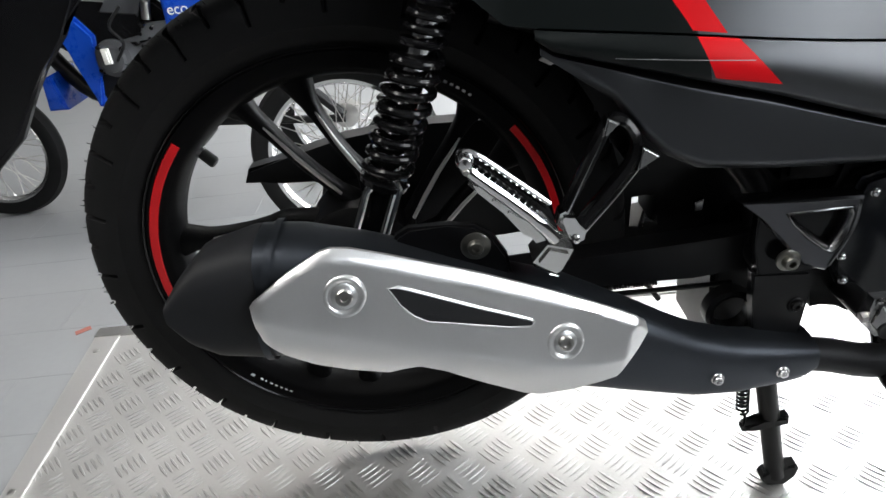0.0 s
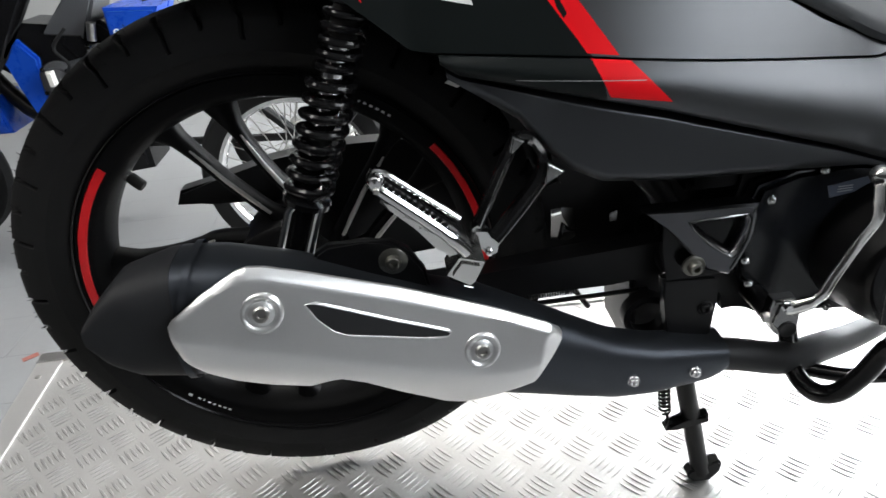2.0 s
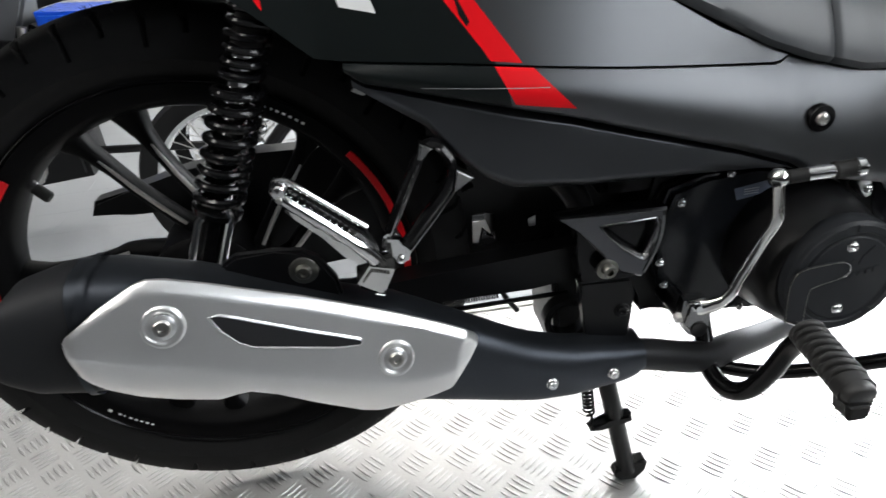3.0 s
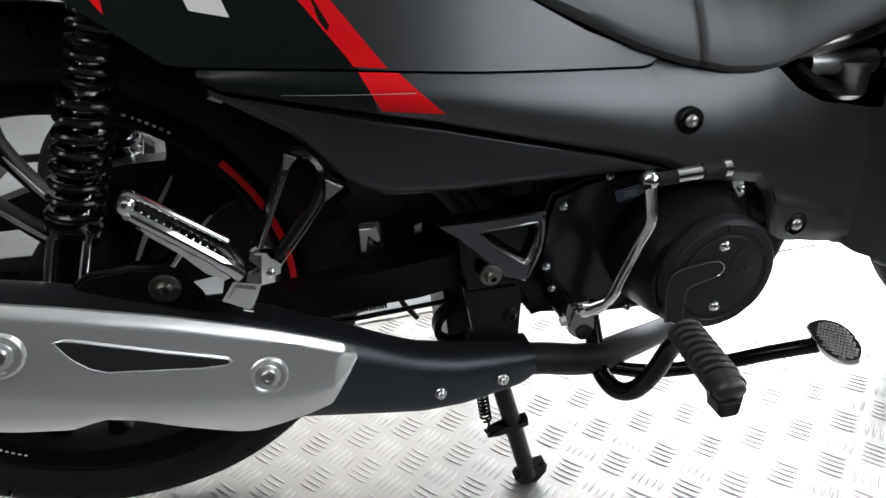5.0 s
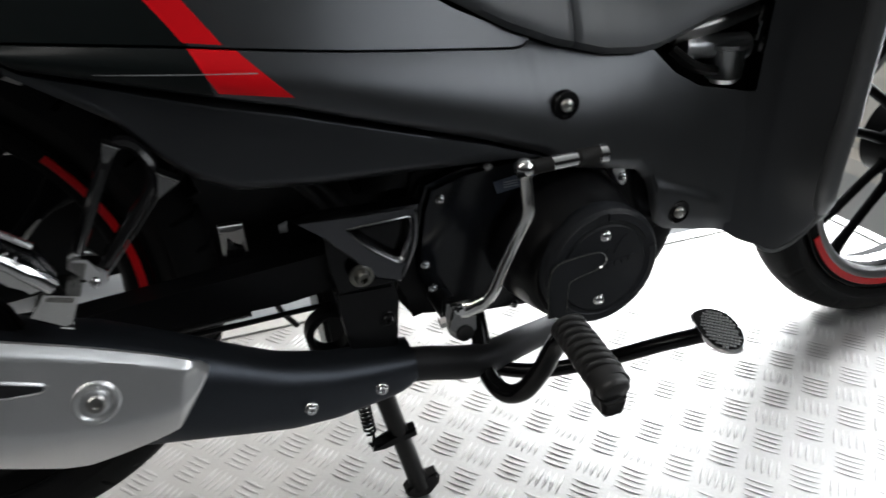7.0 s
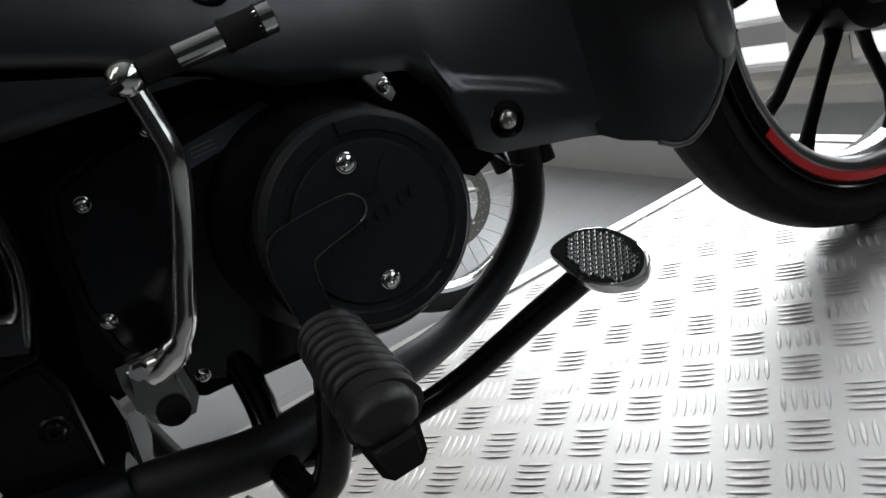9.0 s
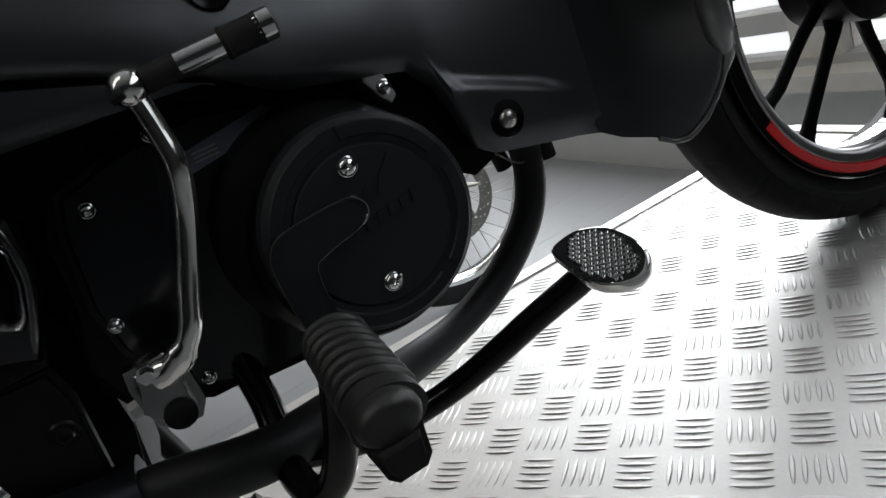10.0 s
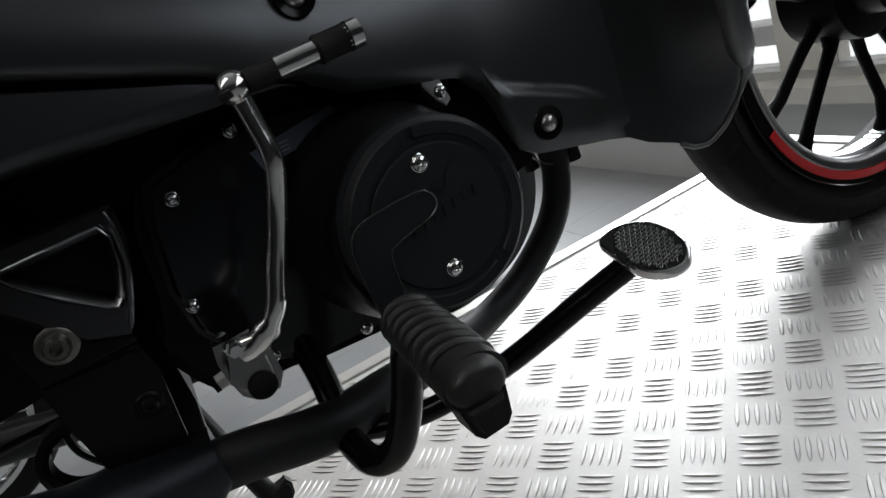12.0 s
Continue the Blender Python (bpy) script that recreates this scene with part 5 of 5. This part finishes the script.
part("float_bowl", lathe([(-0.03, 0.0001), (-0.03, 0.015), (-0.024, 0.02), (0.008, 0.021), (0.01, 0.026), (0.014, 0.026), (0.016, 0.0001)], (0.872, -0.085, 0.486), 24, axis="z"), silver, carb, "dull alloy float bowl")
part("carb_body", tube([(0.815, -0.080, 0.500), (0.90, -0.080, 0.492)], [0.013, 0.015], 20), silver, carb)
part("intake_pipe", tube(curve_points([(0.80, -0.08, 0.515), (0.85, -0.085, 0.523), (0.90, -0.085, 0.535)]), 0.011, 16), steel, carb)
for x, z in ((0.896, 0.53), (0.902, 0.497)):
    part("hose_clip", tube([(x, -0.105, z - 0.008), (x + 0.003, -0.105, z + 0.008)], 0.004, 8), chrome, carb)
part("throttle_arm", tube([(0.885, -0.115, 0.505), (0.888, -0.115, 0.525)], 0.004, 8), chrome, carb)
part("fuel_hose", tube(curve_points([(0.80, -0.085, 0.50), (0.82, -0.10, 0.483), (0.86, -0.09, 0.472), (0.90, -0.08, 0.48)]), 0.006, 10), peg_rubber, carb)
part("label_mark", prism([(0.829, 0.471), (0.838, 0.4765), (0.838, 0.468)], -0.0645, -0.0635, 0.0), white_paint, carb)

# leg shield
PLAN = [(0.862, -0.1356), (0.872, -0.1386), (0.885, -0.1425), (0.90, -0.147), (0.922, -0.158), (0.942, -0.175), (0.957, -0.190), (0.966, -0.199), (0.974, -0.199), (0.979, -0.193), (0.984, -0.17), (0.995, -0.11), (1.005, -0.04), (1.006, 0.0)]
LEAN = [(0.25, 0.0), (0.30, 0.0), (0.31, -0.003), (0.335, -0.020), (0.355, -0.030), (0.38, -0.031), (0.44, -0.024), (0.55, -0.022), (0.80, -0.022)]
LEG_B = [(0.862, 0.2912), (0.879, 0.279), (0.902, 0.2690), (0.9177, 0.2588), (0.929, 0.2578), (0.9406, 0.2670), (0.9505, 0.2830), (0.9567, 0.2975), (0.961, 0.3080), (0.966, 0.3170), (0.975, 0.326), (0.985, 0.33), (1.006, 0.34)]


def leg(side):
    pts = curve_points([(x, y, 0) for x, y in PLAN], 4)

    def fn(u, v):
        p = pts[min(int(round(u * (len(pts) - 1))), len(pts) - 1)]
        b = lerp(LEG_B, p.x)
        top = 0.80 if p.x > 0.885 else lerp([(0.862, 0.458), (0.872, 0.458), (0.885, 0.80)], p.x)
        z = b + (top - b) * v**1.4
        flare = max(0.0, (p.x - 0.90) / 0.07)
        y = p.y + (0.02 * flare * max(0, 1 - (z - b) / 0.05) ** 2 if p.x < 0.98 else 0)
        return Vector((p.x + lerp(LEAN, z) * min(1, flare), y * side * -1 if side > 0 else y, z))
    return fn


part("leg_shield", sheet(leg(-1), 48, 40, 0.004, (0.7, 0.7, 0)), leg_plastic, bike, "grey plastic leg shield, darkened for shade, with a grey rim")
edge_fn = leg(-1)
rim_line = [edge_fn(27 / 48, k / 40) + Vector((-0.004, -0.001, 0)) for k in range(40, -1, -1)] + [edge_fn(k / 48, 0.0) + Vector((0, -0.0008, -0.0005)) for k in range(26, 11, -1)]
rim_size = [0.011 if p.z > 0.335 else 0.0022 + 0.0088 * max(0.0, (p.z - 0.295) / 0.04) for p in rim_line]
part("shield_rim", tube(rim_line, rim_size, 12), rim_plastic, bike, "grey bevelled rim of the leg shield", 60)
part("leg_shield", sheet(leg(1), 48, 40, 0.004, (0.7, -0.7, 0)), leg_plastic, bike)

# front wheel, fork and mudguard
FRONT = (1.316, -0.019, 0.2905)
front = alloy_wheel("front_wheel", FRONT, 0.290, 0.042, 0.2345, 223, "front wheel with black split-spoke alloy rim",
                    [(red_paint, -0.0372, 0.2205, 0.2315, 208, 292)], 26, 1, 0.0008, 1.15, (((0.200, -12.0), (0.165, -10.5), (0.120, -13.5), (0.095, -16.0), (0.066, -19.0)), ((0.204, 12.0), (0.175, 11.6), (0.126, 12.0), (0.100, 12.5), (0.075, 14.0))))
part("polished_rim_well", lathe([(-0.022, 0.2135), (-0.010, 0.2045), (0.010, 0.2045), (0.022, 0.2135), (0.012, 0.2055), (-0.012, 0.2055), (-0.022, 0.2135)], (0, 0, 0), 96), silver, front, "polished rim well")
part("machined_rim_face", lathe([(-0.0372, 0.2205), (-0.0385, 0.2190), (-0.0372, 0.2120), (-0.0320, 0.2065), (-0.0260, 0.2045), (-0.0260, 0.2205), (-0.0372, 0.2205)], (0, 0, 0), 128), satin_alloy, front, "satin machined face of the rim")
for sy in (-0.075, 0.115):
    part("fork_leg", tube([(1.30, sy, 0.29), (1.27, sy, 0.36), (1.16, sy, 0.64)], [0.024, 0.024, 0.02], 20), gloss_black, bike, "black fork leg")
part("fork_foot", lathe([(-0.02, 0.0001), (-0.02, 0.028), (0.02, 0.03), (0.02, 0.0001)], (1.30, -0.07, 0.286), 24), black_paint, bike)
part("front_mudguard", lathe([(-0.055, 0.288), (-0.045, 0.300), (0.045, 0.300), (0.055, 0.288), (0.045, 0.296), (-0.045, 0.296), (-0.055, 0.288)], FRONT, 40, arc=(radians(45), radians(150))), leg_plastic, bike, "black front mudguard")


# ---- other motorcycles on the floor behind the stage ----
def spoked_wheel(parent, centre, R, disc=False):
    hub = new("wheel")
    hub.parent = parent
    hub.location = centre
    c = (0, 0, 0)
    part("tyre", lathe([(-0.03, R - 0.062), (-0.036, R - 0.035), (-0.03, R - 0.012), (0, R), (0.03, R - 0.012), (0.036, R - 0.035), (0.03, R - 0.062), (-0.03, R - 0.062)], c, 64), rubber, hub, "black rubber tyre")
    q = R - 0.062
    part("rim", lathe([(-0.028, q + 0.004), (-0.026, q - 0.012), (-0.012, q - 0.02), (0.012, q - 0.02), (0.026, q - 0.012), (0.028, q + 0.004), (-0.028, q + 0.004)], c, 64), chrome, hub, "bright chrome rim")
    part("hub", lathe([(-0.05, 0.0001), (-0.05, 0.02), (-0.035, 0.05), (0.035, 0.05), (0.05, 0.02), (0.05, 0.0001)], c, 24), steel, hub)
    for n in range(36):
        a = 10 * n
        sy = -0.03 if n % 2 else 0.03
        part("wire_spoke", tube([polar(c, 0.046, a + (35 if n % 4 < 2 else -35), sy), polar(c, q - 0.016, a, 0)], 0.0018, 5), steel, hub)
    if disc:
        cells = bmesh.new()
        radii = (0.088, 0.094, 0.0985, 0.1035, 0.108, 0.113, 0.118, 0.125)
        grid = [[[cells.verts.new(polar(c, r, 2.5 * k, y)) for k in range(144)] for r in radii] for y in (-0.060, -0.056)]
        for face in grid:
            for row in range(7):
                for k in range(144):
                    if not (row in (1, 3, 5) and k % 6 == row - 1):
                        cells.faces.new((face[row][k], face[row][(k + 1) % 144], face[row + 1][(k + 1) % 144], face[row + 1][k]))
        for row in (0, 7):
            for k in range(144):
                cells.faces.new((grid[0][row][k], grid[0][row][(k + 1) % 144], grid[1][row][(k + 1) % 144], grid[1][row][k]))
        part("brake_disc", cells, dark_zinc, hub, "drilled steel brake disc")
        for n in range(6):
            part("disc_arm", tube([polar(c, 0.045, 60 * n + 20, -0.052), polar(c, 0.092, 60 * n, -0.057)], [0.009, 0.006], 8), dark_zinc, hub)
            part("disc_bolt", lathe([(-0.006, 0.0001), (-0.006, 0.004), (0.0, 0.005), (0.0, 0.0001)], tuple(polar(c, 0.090, 60 * n, -0.060)), 8), chrome, hub)
    return hub


def plain_bike(name, label, front_x, rear_x, y, R, paint, disc=False, panels=True, rear_r=0.0, skew=0.0):
    """A parked motorcycle, set end to end along x, built round its two wheels."""
    b = thing(name, label, "motorcycle", "parked motorcycles", (0, y, FLOOR))
    spoked_wheel(b, (front_x, -skew, R), R, disc)
    spoked_wheel(b, (rear_x, skew, rear_r or R), rear_r or R)
    s = 1 if front_x > rear_x else -1
    m = (front_x + rear_x) / 2
    X = lambda d: m + s * d
    part("crankcase", prism([(X(-0.16), 0.24), (X(0.16), 0.22), (X(0.2), 0.36), (X(0.05), 0.42), (X(-0.16), 0.38)], -0.12, 0.12, 0.02), engine_black, b)
    part("engine_cover", lathe([(-0.15, 0.0001), (-0.15, 0.05), (-0.13, 0.075), (-0.11, 0.08)], (X(0.06), 0, 0.31), 32), steel, b, "silver round engine cover")
    part("frame_spine", tube(curve_points([(X(-0.5), 0, 0.62), (X(-0.2), 0, 0.6), (X(0.2), 0, 0.45), (X(0.45), 0, 0.8)]), 0.03, 12), black_paint, b)
    part("fork_leg", tube([(front_x, -0.07, R), (X(0.46), -0.07, 0.85)], 0.018, 10), steel, b)
    part("fork_leg", tube([(front_x, 0.07, R), (X(0.46), 0.07, 0.85)], 0.018, 10), steel, b)
    part("swing_arm", tube([(rear_x, -0.07, R), (X(-0.14), -0.07, 0.33)], 0.016, 8), black_paint, b)
    part("shock_absorber", tube([(rear_x, -0.09, R + 0.02), (X(-0.42), -0.09, 0.62)], 0.02, 10), black_paint, b)
    part("seat", prism([(X(-0.62), 0.74), (X(-0.1), 0.70), (X(0.08), 0.74), (X(0.02), 0.64), (X(-0.5), 0.66)], -0.11, 0.11, 0.02), seat_vinyl, b)
    if not panels:
        part("fuel_tank", prism([(X(-0.1), 0.66), (X(0.2), 0.62), (X(0.3), 0.7), (X(0.15), 0.82), (X(-0.08), 0.78)], -0.12, 0.12, 0.03), paint, b)
        return b
    part("tail_panel", prism([(X(-0.66), 0.72), (X(-0.1), 0.66), (X(-0.05), 0.55), (X(-0.3), 0.56)], -0.13, 0.13, 0.02), paint, b)
    part("leg_panel", prism([(X(0.3), 0.85), (X(0.42), 0.82), (X(0.30), 0.42), (X(0.22), 0.36), (X(0.2), 0.45)], -0.15, 0.15, 0.015), paint, b)
    part("exhaust_pipe", tube(curve_points([(X(0.2), -0.1, 0.3), (X(0.1), -0.13, 0.19), (X(-0.2), -0.13, 0.2)]), 0.016, 10), black_paint, b)
    part("silencer", tube([(X(-0.2), -0.14, 0.2), (X(-0.25), -0.14, 0.21), (X(-0.72), -0.16, 0.33), (X(-0.74), -0.16, 0.335)], [0.02, 0.042, 0.05, 0.04], 20), black_paint, b, "black silencer")
    part("front_mudguard", lathe([(-0.05, R + 0.01), (-0.04, R + 0.025), (0.04, R + 0.025), (0.05, R + 0.01), (-0.05, R + 0.01)], (front_x, 0, R), 24, arc=(radians(40), radians(140))), paint, b)
    return b


plain_bike("parked_motorcycle", "dark parked motorcycle with wire-spoked wheels and a drilled brake disc", 1.174, -0.234, 1.237, 0.313, black_paint, True, rear_r=0.314, skew=0.127)
blue = plain_bike("parked_motorcycle", "blue parked motorcycle with a wire-spoked front wheel", -1.75, -0.30, 1.92, 0.28, gloss_black, False, False)
up = -FLOOR
part("leg_panel", prism([(x, z + up) for x, z in ((-1.178, 0.402), (-1.128, 0.330), (-1.150, 0.200), (-1.178, 0.075), (-1.196, 0.078), (-1.214, 0.235), (-1.255, 0.335))], -0.14, 0.1, 0.01), blue_paint, blue, "blue leg panel")
part("lower_cowl", prism([(x, z + up) for x, z in ((-1.359, 0.205), (-1.338, 0.069), (-1.412, 0.071), (-1.40, 0.19))], -0.10, 0.1, 0.01), blue_paint, blue)
part("side_cover", prism([(x, z + up) for x, z in ((-0.853, 0.469), (-0.668, 0.453), (-0.704, 0.389), (-0.766, 0.360), (-0.858, 0.340))], -0.15, 0.1, 0.012), blue_paint, blue, "blue side cover with a white word")
text = bpy.data.curves.new("side_word", "FONT")
text.body, text.size, text.extrude = "eco", 0.052, 0.0008
text_ob = new("word", text)
word_mesh = bpy.data.meshes.new_from_object(text_ob.evaluated_get(bpy.context.evaluated_depsgraph_get()))
bpy.data.objects.remove(text_ob)
word_mesh.materials.clear()
word_mesh.materials.append(white_paint)
word = new("word", word_mesh)
word.parent = blue
word.matrix_basis = pose(-0.838, -0.1515, 0.374 + up, 90, 0, 0)
word["label"] = "white word on the side cover"
part("frame_cover", prism([(x, z + up) for x, z in ((-0.872, 0.53), (-0.987, 0.3125), (-1.045, 0.3198), (-1.1345, 0.3805), (-1.06, 0.445), (-0.975, 0.53))], -0.10, 0.09, 0.012), bike_grey, blue, "dark grey cover round the frame")
part("engine_block", prism([(x, z + up) for x, z in ((-1.26, 0.12), (-1.25, 0.34), (-1.12, 0.42), (-0.92, 0.42), (-0.80, 0.30), (-0.82, 0.08), (-1.05, 0.03))], -0.04, 0.09, 0.015), engine_black, blue, "black engine behind the leg panel")
part("ignition_coil", tube([(-0.9146, -0.12, 0.4254 + up), (-0.930, -0.12, 0.3651 + up)], 0.016, 12), steel, blue, "bright metal ignition coil")
for x, z in ((-0.945, 0.345), (-0.960, 0.320), (-0.915, 0.335), (-0.985, 0.288), (-0.93, 0.30)):
    part("hose_clip", lathe([(-0.02, 0.0001), (-0.02, 0.007), (0.0, 0.009), (0.0, 0.0001)], (x, -0.12, z + up), 10), chrome, blue)
part("spark_plug_cap", box(-1.098, -1.073, -0.19, -0.165, 0.236 + up, 0.290 + up, 0.006), wall_paint, blue, "pale plug cap on the cylinder head")
part("head_cover", lathe([(-0.16, 0.0001), (-0.16, 0.030), (-0.155, 0.045), (-0.14, 0.05), (-0.135, 0.066), (-0.08, 0.074), (0.0, 0.074)], (-1.085, 0, 0.245 + up), 28), bike_grey, blue, "grey round cylinder head cover")
for a in (35, 125, 215, 305):
    part("head_bolt", lathe([(-0.012, 0.0001), (-0.012, 0.008), (0.0, 0.009), (0.0, 0.0001)], (-1.085 + 0.058 * math.cos(radians(a)), -0.145, 0.245 + up + 0.058 * math.sin(radians(a))), 8), chrome, blue)
part("cable", tube(curve_points([(-1.0, -0.14, 0.42 + up), (-1.05, -0.16, 0.36 + up), (-1.02, -0.16, 0.30 + up), (-1.06, -0.16, 0.24 + up)]), 0.006, 8), black_paint, blue)
part("battery_box", box(-1.18, -1.06, -0.12, 0.1, 0.10 + up, 0.20 + up, 0.01), black_paint, blue)
near = plain_bike("parked_motorcycle", "black parked motorcycle with a wide leg panel", -2.05, -3.3, 1.35, 0.28, black_paint, False, False)
part("leg_panel", prism([(x - 0.04, z + up) for x, z in ((-0.74, 0.60), (-0.81, 0.512), (-0.902, 0.434), (-0.981, 0.335), (-1.115, 0.150), (-1.26, 0.040), (-1.50, 0.0), (-1.95, 0.06), (-1.95, 0.62))], -0.15, -0.10, 0.015), gloss_black, near, "black leg panel")

scrap = new("paper_scrap", mesh_of(box(-0.022, 0.022, -0.011, 0.011, 0.0, 0.0015, 0.0005), "paper_scrap", material("faded red paper", (0.36, 0.13, 0.10), 0.85, spots=0.4, scale=60)))
scrap.matrix_world = pose(-1.05, 0.955, FLOOR + 0.0005, 0, 0, 35)
tagged(scrap, "small faded red paper scrap lying on the floor", "scrap")
